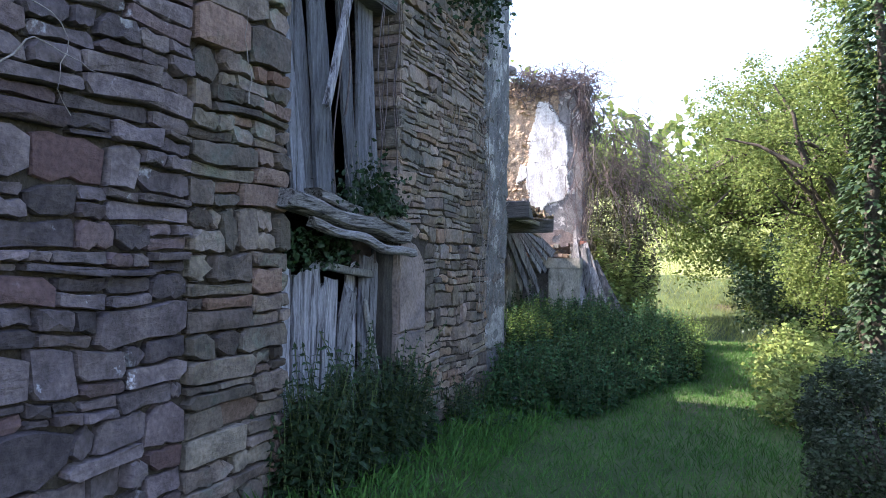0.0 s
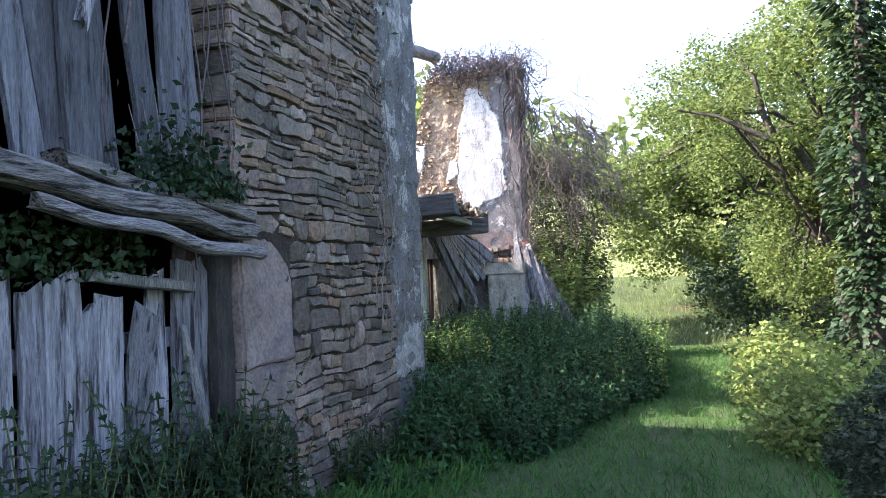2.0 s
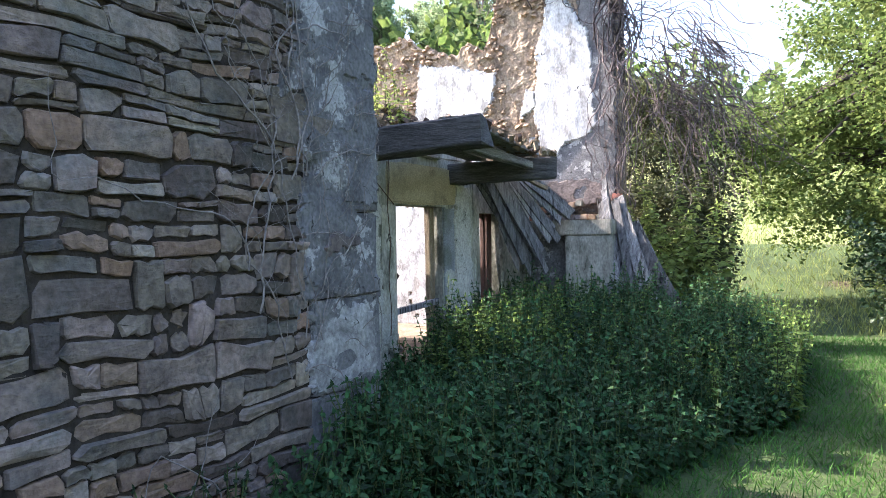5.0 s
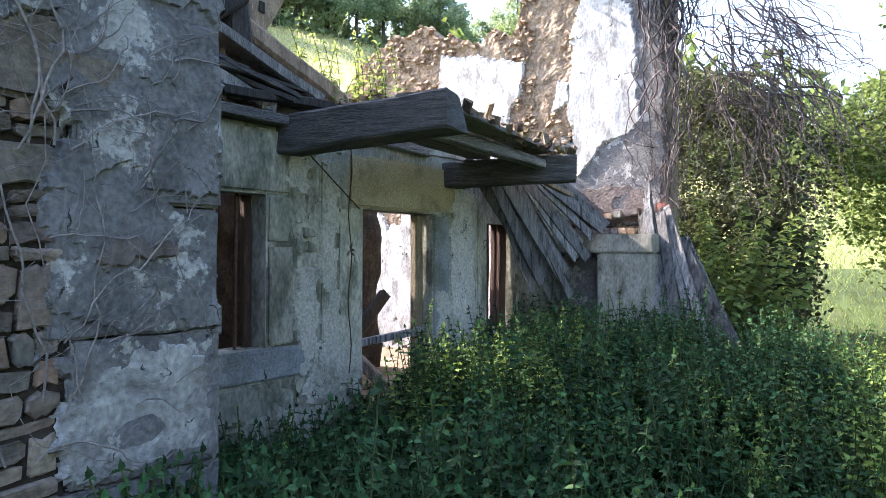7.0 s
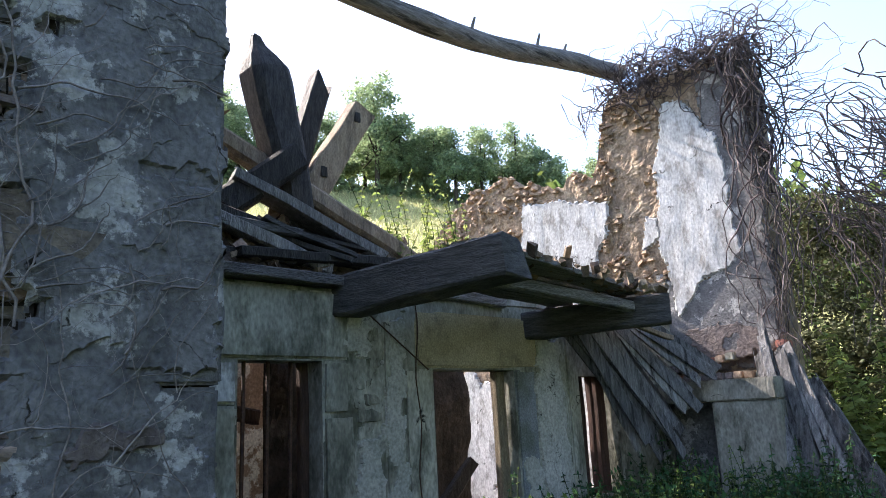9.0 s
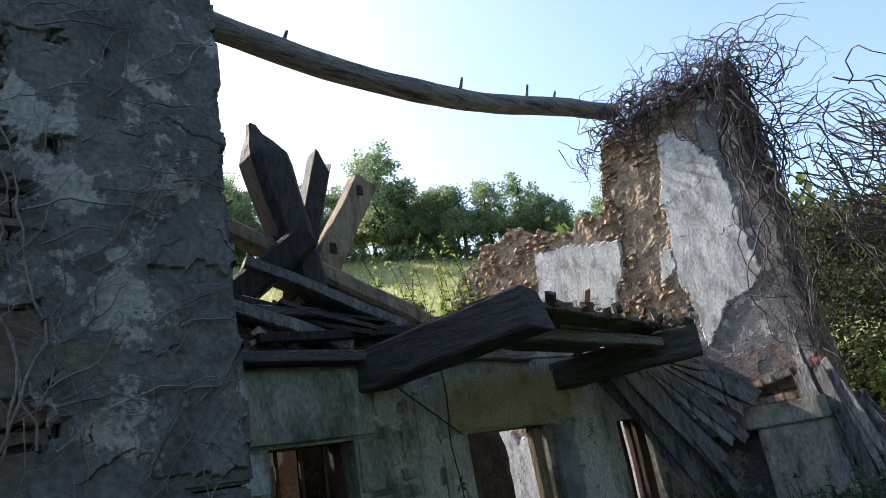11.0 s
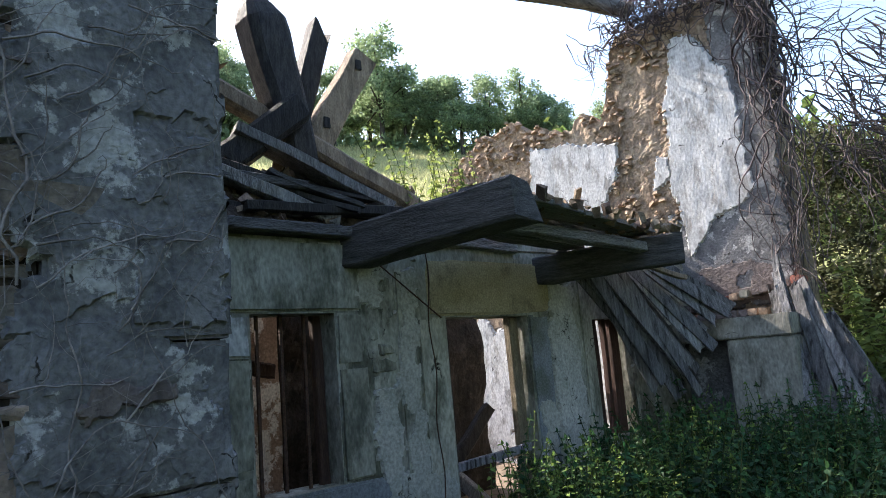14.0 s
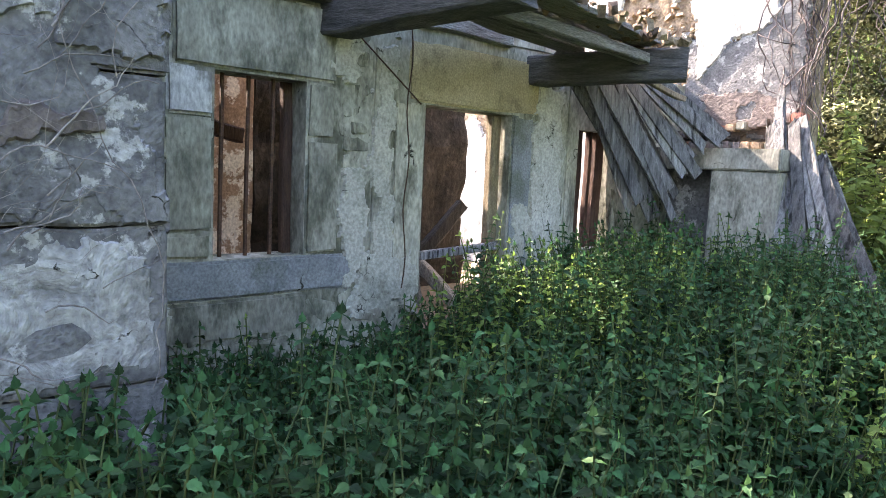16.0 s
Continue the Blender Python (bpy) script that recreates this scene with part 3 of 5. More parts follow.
TALL_COAT = [(-4.26, 5.05), (-4.02, 5.0), (-3.62, 4.4), (-3.5, 2.97), (-3.72, 2.82), (-3.95, 2.75), (-4.36, 2.32), (-4.46, 2.94), (-4.52, 3.4), (-4.44, 4.49)]
LOW_COAT = [(-6.6, 4.30), (-6.3, 4.22), (-5.9, 4.20), (-5.15, 3.98), (-5.22, 3.6), (-5.39, 3.31), (-5.5, 2.4), (-6.9, 2.4), (-6.72, 3.4)]
SCRAP = [(-4.66, 3.68), (-4.5, 3.6), (-4.47, 3.36), (-4.74, 3.2)]
plaster("plaster", -3.80, -3.22, 1.7, 5.25, RENDER_GREY, wall_gable, "grey render at the corner", 8.0, 0.05, y=GY - 0.03, holes=0.1)
plaster("plaster", -4.6, -3.5, 1.75, 2.85, RENDER_GREY, wall_gable, "grey-brown earth render", 12.0, 0.15, y=GY - 0.025, holes=0.3)
plaster("plaster", -4.3, -3.35, 1.62, 2.2, RED_EARTH, wall_gable, "reddish-brown earth render", 9.0, 0.15, y=GY - 0.036, holes=0.47)
plaster("plaster", -4.52, -3.5, 2.32, 5.05, WHITEWASH, wall_gable, "flaking white limewash", 1.0, 0.12, y=GY - 0.05, outline=TALL_COAT, holes=0.02)
plaster("plaster", -6.9, -5.15, 2.4, 4.3, WHITEWASH, wall_gable, "flaking white limewash", 4.0, 0.12, y=GY - 0.05, outline=LOW_COAT, holes=0.02)
plaster("plaster", -4.74, -4.47, 3.2, 3.68, WHITEWASH, wall_gable, "flaking white limewash", 6.0, 0.05, y=GY - 0.05, outline=SCRAP, holes=0.02)
SHARD_V = [(-0.5, -0.3, -0.2), (0.5, -0.35, -0.15), (0.4, 0.3, -0.2), (-0.45, 0.35, -0.1), (-0.3, -0.2, 0.25), (0.35, -0.2, 0.2), (0.3, 0.2, 0.3), (-0.3, 0.25, 0.2)]
SHARD_F = [(0, 1, 5, 4), (1, 2, 6, 5), (2, 3, 7, 6), (3, 0, 4, 7), (4, 5, 6, 7), (3, 2, 1, 0)]
PP = []
while len(PP) < 620:
    x, z = rng.uniform(-8.2, -4.25), rng.uniform(2.4, 5.3)
    if z < gable_top(x) and inside(TALL_COAT, x, z) < 0.03 and inside(LOW_COAT, x, z) < 0.03 and noise.noise(Vector((x * 1.8, z * 1.8, 6))) + 0.5 * (gable_top(x) - z < 0.6) > 0.05:
        PP.append((x, GY - 0.015 + rng.uniform(-0.012, 0.02), z))
soup("rubble_core", SHARD_V, SHARD_F, turns(rand_dirs(620, -0.3, 0.3), rng.uniform(0.04, 0.12, 620), 0.6), np.array(PP), RUBBLE_STONE, wall_gable)["kind"] = "stuff"
plaster("plaster", -8.3, -5.05, -0.2, 1.95, WHITEWASH, wall_gable, "flaking white limewash", 14.0, 0.2, holes=0.44)

# rear wall and inner wall of the ruin, and its floor


def rubble_run(name, y0, y1, x_front, thick, top, material, n=40, m=18, rough=0.05):
    """A wall along y with an uneven face and broken top; its face looks along +x."""
    V, F = [], []
    for i in range(n + 1):
        y = y0 + (y1 - y0) * i / n
        h = top(y)
        for j in range(m + 1):
            z = -0.4 + (h + 0.4) * j / m
            V.append((x_front + noise.noise(Vector((y * 3, z * 3, 8))) * rough, y, z))
        V += [(x_front - thick, y, h - 0.05), (x_front - thick, y, -0.4)]
    w = m + 3
    for i in range(n):
        for j in range(m + 2):
            a = i * w + j
            F.append((a, a + w, a + w + 1, a + 1))
    F += [tuple(range(w)), tuple(range(n * w, n * w + w))]
    return mesh_of(name, V, F, material)


tagged(rubble_run("wall_house_rear", END1, GY, -8.6, 0.5, lambda y: 0.8 + 0.3 * noise.noise(Vector((y, 0, 0))), RUBBLE), "broken rear wall of tan rubble", "wall", kind="structure")
tagged(rubble_run("wall_house_inner", END1, 11.2, -6.35, 0.25, lambda y: 2.95 + 0.05 * noise.noise(Vector((y * 3, 0, 0))), INNER, rough=0.03), "peeling brown plaster wall inside the room", "wall", kind="structure")
# cross wall added to keep the left of the doorway dark
tagged(rubble_run("wall_house_cross", 11.21, 13.95, -6.35, 0.3, lambda y: 2.25 + 0.15 * noise.noise(Vector((y * 3, 0, 0))), SHADE_DARK, rough=0.12), "rubble cross wall added inside the ruin, shade put into its near-black colour", "wall", kind="structure")
bm = bmesh.new()
add_box(bm, -8.6, HX - HTHICK, END1, GY, -0.4, -0.1)
tagged(part("floor_house", bm, SOIL), "rubble-strewn floor inside the ruin", "floor", kind="structure")


def heap_z(x, y):
    """Top of the collapsed floor lying on the facade and the inner wall."""
    z = 2.46 + 0.50 * smooth01(-4.55, -5.4, x)
    z += 0.16 * noise.noise(Vector((x * 2.5, y * 2.5, 1))) + 0.09 * noise.noise(Vector((x * 7, y * 7, 2))) + 0.04 * noise.noise(Vector((x * 19, y * 19, 2)))
    return max(2.34, z - 0.28 * smooth01(-4.75, -4.5, x))


V, F = [], []
hx, hy = np.linspace(-5.40, -4.57, 30), np.linspace(END1, 13.1, 90)
for y in hy:
    for x in hx:
        V.append((x, y, heap_z(x, y)))
q = len(V)
V += [(x, y, 2.305) for y in hy for x in hx]
w = len(hx)
for j in range(len(hy) - 1):
    for i in range(w - 1):
        a = j * w + i
        F += [(a, a + 1, a + w + 1, a + w), (q + a + w, q + a + w + 1, q + a + 1, q + a)]
for j in range(len(hy) - 1):
    for i in (0, w - 1):
        a = j * w + i
        F.append((a, a + w, q + a + w, q + a))
for i in range(w - 1):
    for a in (i, (len(hy) - 1) * w + i):
        F.append((a, a + 1, q + a + 1, q + a))
heap = tagged(mesh_of("debris_heap", V, F, DEBRIS), "heap of dark rotten timber, tile and earth on the eave", "rubble")
PP = []
for k in range(420):
    x, y = rng.uniform(-5.36, -4.66), rng.uniform(9.0, 13.0)
    PP.append((x, y, heap_z(x, y) + 0.01))
chips = soup("chips", SHARD_V, SHARD_F, turns(rand_dirs(420), rng.uniform(0.05, 0.17, 420), 3), np.array(PP), CHIPS, heap)
chips["kind"] = "stuff"
PP = np.stack([rng.uniform(-4.1, -3.3, 160), rng.uniform(11.1, 13.5, 160), np.zeros(160)], axis=1)
PP[:, 2] = 2.47 - 0.05 * (PP[:, 1] - 11) + 0.03 * rng.uniform(0, 1, 160)
ob = soup("chips", SHARD_V, SHARD_F, turns(rand_dirs(160), rng.uniform(0.04, 0.13, 160), 3), PP, CHIPS, heap)
ob["kind"] = "stuff"

# ---- purlin spanning from the barn to the gable ----
V, F = [], []
ring = 10
for i in range(61):
    u = i / 60
    yy = 8.6 + (15.95 - 8.6) * u
    zz = 5.45 - 0.33 * math.sin(min(1, u * 1.15) * math.pi * 0.8) + 0.62 * u ** 2
    c = Vector((-5.0, yy, zz)) + Vector(noise.noise_vector(Vector((yy * 0.7, 0, 0)))) * 0.05
    r = 0.120 + 0.012 * noise.noise(Vector((yy * 2, 3, 3)))
    for k in range(ring):
        w = 2 * math.pi * k / ring
        rr = r * (1 + 0.10 * noise.noise(Vector((math.cos(w) * 2, math.sin(w) * 2, yy * 0.8))))
        V.append((c.x + rr * math.cos(w), c.y, c.z + rr * math.sin(w)))
for i in range(60):
    for k in range(ring):
        a, b = i * ring + k, i * ring + (k + 1) % ring
        F.append((a, b, b + ring, a + ring))
F += [tuple(range(ring)), tuple(range(60 * ring, 61 * ring))]
purlin = tagged(mesh_of("purlin", V, F, LOG_SILVER, smooth=True), "sagging bark-stripped log purlin spanning to the gable", "beam")

for yy, ln in ((12.9, 0.10), (14.05, 0.13), (14.6, 0.07), (10.7, 0.06)):
    zz = 5.45 - 0.33 * math.sin(min(1, (yy - 8.6) / 7.35 * 1.15) * math.pi * 0.8) + 0.62 * ((yy - 8.6) / 7.35) ** 2
    timber("branch_stub", (-4.97, yy, zz + 0.08), (-4.93, yy + 0.02, zz + 0.12 + ln), 0.035, 0.035, LOG_SILVER, parent=purlin, seed=int(yy * 10), wob=0.006, chip=0.03, seg=3, taper=0.6)

# ---- eave beams and boards of the ruin ----
timber("wall_plate", (HX + 0.02, 9.0, 2.37), (HX + 0.02, 10.75, 2.35), 0.20, 0.09, WOOD_GREY_Y, "grey timber wall plate on the facade", seed=3)
timber("wall_plate", (HX - 0.06, 11.18, 2.36), (HX - 0.06, 12.55, 2.35), 0.22, 0.12, WOOD_GREY_Y, "grey timber wall plate over the doorway", seed=4, wob=0.03)
timber("eave_beam", (-5.6, 10.52, 2.16), (-3.14, 11.12, 2.345), 0.26, 0.29, WOOD_BEAM, "heavy dark oak beam jutting from the facade", seed=5, round_=0.14, chip=0.10, seg=16, wob=0.03)
timber("eave_beam", (-4.95, 12.70, 2.115), (-3.38, 13.55, 2.20), 0.24, 0.26, WOOD_BEAM, "heavy dark oak beam jutting from the facade", seed=9, round_=0.12, chip=0.14)
timber("eave_board", (-3.42, 10.95, 2.455), (-3.68, 13.40, 2.37), 0.26, 0.05, WOOD_GREY_Y, "silvered eave board across the beams", "board", "eave boards", seed=11, wob=0.015)
timber("eave_board", (-3.74, 11.05, 2.42), (-3.97, 13.28, 2.345), 0.31, 0.045, WOOD_GREY_Y, "silvered eave board across the beams", "board", "eave boards", seed=12, wob=0.02)
timber("eave_board", (-4.04, 11.0, 2.39), (-4.24, 13.10, 2.325), 0.24, 0.045, WOOD_GREY_Y, "silvered eave board across the beams", "board", "eave boards", seed=13, wob=0.02)
timber("eave_board", (-3.62, 11.25, 2.30), (-3.60, 13.2, 2.215), 0.12, 0.09, WOOD_GREY_Y, "grey batten under the eave boards", "board", "eave boards", seed=15, wob=0.012)
timber("rotten_log", (-3.95, 13.32, 2.42), (-3.70, 13.85, 2.38), 0.24, 0.18, WOOD_TAN, "splintered rotten log end on the eave", seed=16, wob=0.07, chip=0.2)
timber("broken_stick", (-4.4, 13.3, 2.45), (-4.1, 13.1, 2.85), 0.06, 0.05, WOOD_TAN, "broken stick standing in the rubble", seed=17, wob=0.02, chip=0.08)
timber("broken_stick", (-4.0, 13.5, 2.2), (-3.80, 14.3, 2.0), 0.05, 0.05, WOOD_TAN, "broken stick lying on the fallen boards", seed=18, wob=0.03, chip=0.08)
tagged(mesh_of("tile_shard", *bar_mesh((-4.0, 12.65, 2.43), (-3.9, 12.95, 2.45), 0.2, 0.03, seed=4), WHITEWASH), "pale plaster shard lying on the eave", "rubble")

# fallen rafters heaped on the eave
timber("rafter", (-5.25, 10.98, 2.62), (-5.3, 10.48, 4.64), 0.36, 0.30, WOOD_CHAR, "broad charred rafter standing in the heap", group="fallen rafters", seed=21, chip=0.05, up=(1, 0, 0), round_=0.35, seg=18, wob=0.03, shape=lambda u: (0.72 + 0.36 * smooth01(0.1, 0.75, u)) * (1 - 0.82 * smooth01(0.82, 1.0, u)))
timber("rafter", (-5.5, 10.75, 2.7), (-5.4, 11.22, 4.48), 0.19, 0.18, WOOD_CHAR, "charred splintered rafter in the heap", group="fallen rafters", seed=22, chip=0.25, up=(1, 0, 0))
tan_rafter = timber("rafter", (-5.5, 10.80, 2.8), (-5.3, 11.60, 4.22), 0.25, 0.16, WOOD_TAN, "tan sawn rafter with a mortise", group="fallen rafters", seed=23, chip=0.05, up=(1, 0, 0), round_=0.1)
timber("rafter", (-5.5, 9.9, 3.85), (-5.05, 11.95, 2.75), 0.17, 0.16, WOOD_TAN, "pale round pole across the heap", group="fallen rafters", seed=24, round_=0.4)
timber("rafter", (-5.2, 10.25, 3.28), (-4.9, 11.45, 2.70), 0.24, 0.10, WOOD_GREY, "grey plank across the heap", group="fallen rafters", seed=25)
timber("rafter", (-4.85, 9.9, 2.82), (-4.65, 10.75, 2.48), 0.16, 0.10, WOOD_GREY, "grey plank across the heap", group="fallen rafters", seed=26)
timber("rafter", (-5.4, 9.65, 2.6), (-5.1, 10.75, 3.50), 0.26, 0.24, WOOD_CHAR, "charred rafter lying across the heap", group="fallen rafters", seed=27)
timber("rafter", (-5.1, 9.5, 3.0), (-4.8, 11.2, 2.55), 0.3, 0.14, WOOD_CHAR, "charred plank lying across the heap", group="fallen rafters", seed=28)
timber("rafter", (-4.7, 10.0, 2.52), (-4.6, 11.3, 2.58), 0.2, 0.08, WOOD_CHAR, "charred plank lying along the eave", group="fallen rafters", seed=29)
timber("rafter", (-5.9, 9.4, 3.4), (-5.6, 10.3, 4.0), 0.12, 0.12, WOOD_TAN, "pale stick standing in the heap", group="fallen rafters", seed=30, chip=0.15)
timber("rafter", (-6.0, 10.2, 2.6), (-5.9, 10.25, 4.1), 0.10, 0.10, WOOD_GREY, "grey stick standing in the heap", group="fallen rafters", seed=31, chip=0.15, up=(1, 0, 0))

# dark blocks set on the face paint the shade of the mortise holes
for u in (0.52, 0.93):
    c = Vector((-5.5, 10.80, 2.8)).lerp(Vector((-5.3, 11.60, 4.22)), u) + Vector((0.075, -0.03, 0.0))
    block("mortise", c.x - 0.02, c.x + 0.016, c.y - 0.035, c.y + 0.035, c.z - 0.05, c.z + 0.05, WOOD_CHAR, tan_rafter, "dark block on the rafter standing for a shaded mortise hole", 0.006, 0.002, 1)
rh = random.Random(77)
for k in range(24):
    y0, x0 = rh.uniform(9.1, 10.9), rh.uniform(-5.4, -4.72)
    z0 = 2.56 + (0.30 * smooth01(-4.7, -5.4, x0) + rh.uniform(0.0, 0.40)) * (1 - smooth01(9.6, 11.3, y0))
    ln, dip = rh.uniform(0.5, 1.2), rh.uniform(0.1, 0.6)
    p1 = (x0 + rh.uniform(-0.25, 0.3), min(12.3, y0 + ln * math.cos(dip)), max(2.50, z0 - ln * math.sin(dip)))
    if k % 3:
        timber("roof_board", (x0, y0, z0), p1, rh.uniform(0.09, 0.22), rh.uniform(0.03, 0.07), rh.choice((WOOD_CHAR, WOOD_CHAR, WOOD_BEAM)), "broken dark roof board lying in the heap", "board", "broken boards in the heap", seed=300 + k, wob=0.025, chip=0.14)
    else:
        timber("roof_stick", (x0, y0, z0 + 0.1), p1, rh.uniform(0.03, 0.06), 0.04, rh.choice((WOOD_CHAR, WOOD_GREY)), "splintered batten lying in the heap", "batten", "splintered battens in the heap", seed=300 + k, wob=0.03, chip=0.14)
for k in range(16):
    y0 = rh.uniform(11.3, 13.2)
    x0 = rh.uniform(-4.35, -3.6)
    timber("eave_splinter", (x0, y0, 2.475 - 0.04 * (y0 - 11)), (x0 + rh.uniform(-0.2, 0.2), y0 + rh.uniform(0.1, 0.4), 2.49 - 0.04 * (y0 - 11) + rh.uniform(0, 0.05)), rh.uniform(0.04, 0.12), 0.025, rh.choice((WOOD_TAN, WOOD_GREY, BRICK, WHITEWASH)), "splintered piece lying on the eave boards", "rubble", "pieces on the eave boards", seed=340 + k, wob=0.02, chip=0.08, seg=4)

# ---- dressed stones and fittings of the facade ----
P1 = HX + 0.018
for nm, y0, y1, z0, z1, mt, lb in (
        ("lintel", 9.66, 10.80, 1.79, 2.28, ASHLAR, "broad grey lintel stone"), ("jamb", 10.575, 10.84, 0.63, 1.40, ASHLAR, ""), ("jamb", 10.575, 10.80, 1.41, 1.78, ASHLAR, ""),
        ("jamb", 9.62, 9.915, 1.50, 1.78, WHITEWASH, "limewashed jamb block"), ("jamb", 9.60, 9.915, 0.80, 1.49, ASHLAR, ""), ("jamb", 9.58, 9.90, 0.63, 0.79, ASHLAR, ""),
        ("sill", 9.55, 10.98, 0.37, 0.615, SILL, "blue-grey stone window sill"), ("sill", 9.3, 10.6, 0.10, 0.36, ASHLAR, ""),
        ("door_lintel", 11.46, 12.98, 1.74, 2.20, LINTEL_OCHRE, "ochre door lintel stone"), ("door_jamb", 11.33, 11.635, 0.3, 1.73, ASHLAR, ""), ("door_jamb", 11.12, 11.32, 0.3, 2.1, FACADE, ""),
        ("door_jamb", 12.645, 12.92, 0.3, 1.73, SILL, ""), ("window_jamb", 13.42, 13.615, 0.3, 2.1, ASHLAR, ""), ("window_jamb", 14.235, 14.42, 0.3, 1.7, ASHLAR, "")):
    block(nm, HX - 0.20, P1 + 0.004 * (nm[0] in "ls"), y0, y1, z0, z1, mt, wall_facade, lb, 0.018, 0.010)
for k, (y0, y1, z0, z1, mt) in enumerate(((12.93, 13.40, 0.2, 2.1, PALE), (10.84, 11.12, 0.3, 1.25, PALE), (10.72, 11.08, 1.80, 2.26, PALE), (11.12, 11.34, 0.5, 2.15, PALE), (9.10, 9.60, 0.3, 2.2, FACADE), (10.98, 11.60, 0.1, 0.62, PALE), (12.66, 12.92, 0.3, 1.0, PALE), (14.24, 14.9, 0.3, 2.0, FACADE))):
    plaster("facade_plaster", y0, y1, z0, z1, mt, wall_facade, "pale flaking limewash" if mt is PALE else "stained flaking render", 51.0 + k, 0.09, y=HX + 0.024, face="x", holes=0.42, cell=0.018)

window_1 = tagged(empty("window_1", (HX - 0.2, 10.25, 0.62)), "unglazed stone window with rusted iron bars", "window", kind="structure")
for k, yy in enumerate((10.02, 10.20, 10.38)):
    under(timber("iron_bar", (HX - 0.12, yy, 0.60), (HX - 0.12, yy + 0.01, 1.80), 0.022, 0.022, IRON, parent=window_1, wob=0.004, chip=0), window_1)
under(timber("frame_post", (HX - 0.18, 10.53, 0.6), (HX - 0.18, 10.52, 1.78), 0.07, 0.06, WOOD_RED, parent=window_1, up=(1, 0, 0), wob=0.01), window_1)
under(timber("hook", (HX - 0.8, 10.12, 1.50), (HX - 0.75, 10.5, 1.42), 0.10, 0.10, WOOD_RED, parent=window_1, wob=0.03), window_1)
door_1 = tagged(empty("door_1", (HX - 0.2, 12.14, -0.3)), "doorless stone doorway barred by one board", "doorway", kind="structure")
under(timber("cross_board", (HX - 0.10, 11.60, 0.535), (HX - 0.08, 12.68, 0.60), 0.05, 0.07, WOOD_PALE, parent=door_1, wob=0.006), door_1)
under(timber("frame_post", (HX - 0.14, 11.69, -0.3), (HX - 0.14, 11.68, 1.72), 0.10, 0.08, WOOD_GREY, parent=door_1, up=(1, 0, 0), wob=0.008), door_1)
under(timber("frame_post", (HX - 0.14, 12.58, -0.3), (HX - 0.14, 12.57, 1.72), 0.12, 0.08, WOOD_TAN, parent=door_1, up=(1, 0, 0), wob=0.008), door_1)
window_2 = tagged(empty("window_2", (HX - 0.2, 13.9, 0.5)), "stone window with remains of a red-brown timber frame", "window", kind="structure")
for yy, w in ((13.67, 0.05), (13.80, 0.09), (13.98, 0.05), (14.14, 0.14)):
    under(timber("frame_post", (HX - 0.14, yy, 0.45), (HX - 0.14, yy + 0.01, 1.72), w, 0.06, WOOD_RED, parent=window_2, up=(1, 0, 0), wob=0.008), window_2)
for k, (a, b2) in enumerate((((-5.6, 12.6, -0.2), (-5.4, 12.2, 1.3)), ((-5.9, 12.4, -0.1), (-5.5, 13.1, 0.9)), ((-5.3, 12.9, -0.1), (-6.2, 12.2, 1.0)), ((-6.5, 12.0, 0.0), (-6.3, 12.5, 2.0)))):
    timber("fallen_joist", a, b2, 0.14, 0.12, WOOD_CHAR if k % 2 else WOOD_GREY, "fallen joist leaning inside the doorway", "beam", "fallen joists", seed=130 + k)
cable = tagged(empty("cable", (HX + 0.05, 11.4, 2.2)), "thin loose cable hanging down the facade", "cable")
under(tubes("wire", [[(Vector((HX + 0.06, 11.42 + 0.02 * math.sin(i), 2.25 - 0.12 * i)), 0.005) for i in range(17)], [(Vector((HX + 0.03, 10.85 + 0.065 * i, 2.22 - 0.045 * i)), 0.006) for i in range(12)]], IRON), cable)

# ---- low stone doorway before the gable ----
OY = 14.95
oven = empty("stone_doorway", (-3.9, OY + 0.3, -0.3))
tagged(oven, "low stone-framed doorway built against the gable", "doorway")


under(block("jamb", -3.80, -3.12, OY, GY - 0.06, -0.4, 1.36, ASHLAR), oven)
under(block("lintel", -4.46, -3.12, OY - 0.02, GY - 0.06, 1.364, 1.58, ASHLAR), oven)
under(block("back_panel", -4.46, -3.81, OY + 0.34, OY + 0.42, -0.4, 1.36, RENDER_GREY), oven)

# ---- boards fallen from the eave, and the stack leaning at the corner ----
for k in range(17):
    u = k / 16
    jit = rng.normal(0, 1, 6)
    top = (-4.36 + 0.20 * u + 0.035 * (k % 3), 13.10 + 1.10 * u + 0.03 * jit[0], 2.24 + 0.03 * jit[1] - 0.04 * u)
    bot = (-4.16 + 0.42 * u + 0.05 * (k % 3), 13.80 + 1.20 * u + 0.07 * jit[2], 0.95 + 0.72 * u ** 1.5 + 0.08 * jit[3] + (0.5 if k < 2 else -0.30 if k in (6, 8, 9) else 0))
    timber("fallen_board", top, bot, 0.135 + 0.03 * jit[4], 0.022, WOOD_WORN, "weathered grey board fallen from the eave", "board", "boards fallen from the eave", seed=40 + k, wob=0.010, up=(1, -0.45 + 0.12 * jit[5], 0.35), chip=0.10, seg=10, round_=0.08)
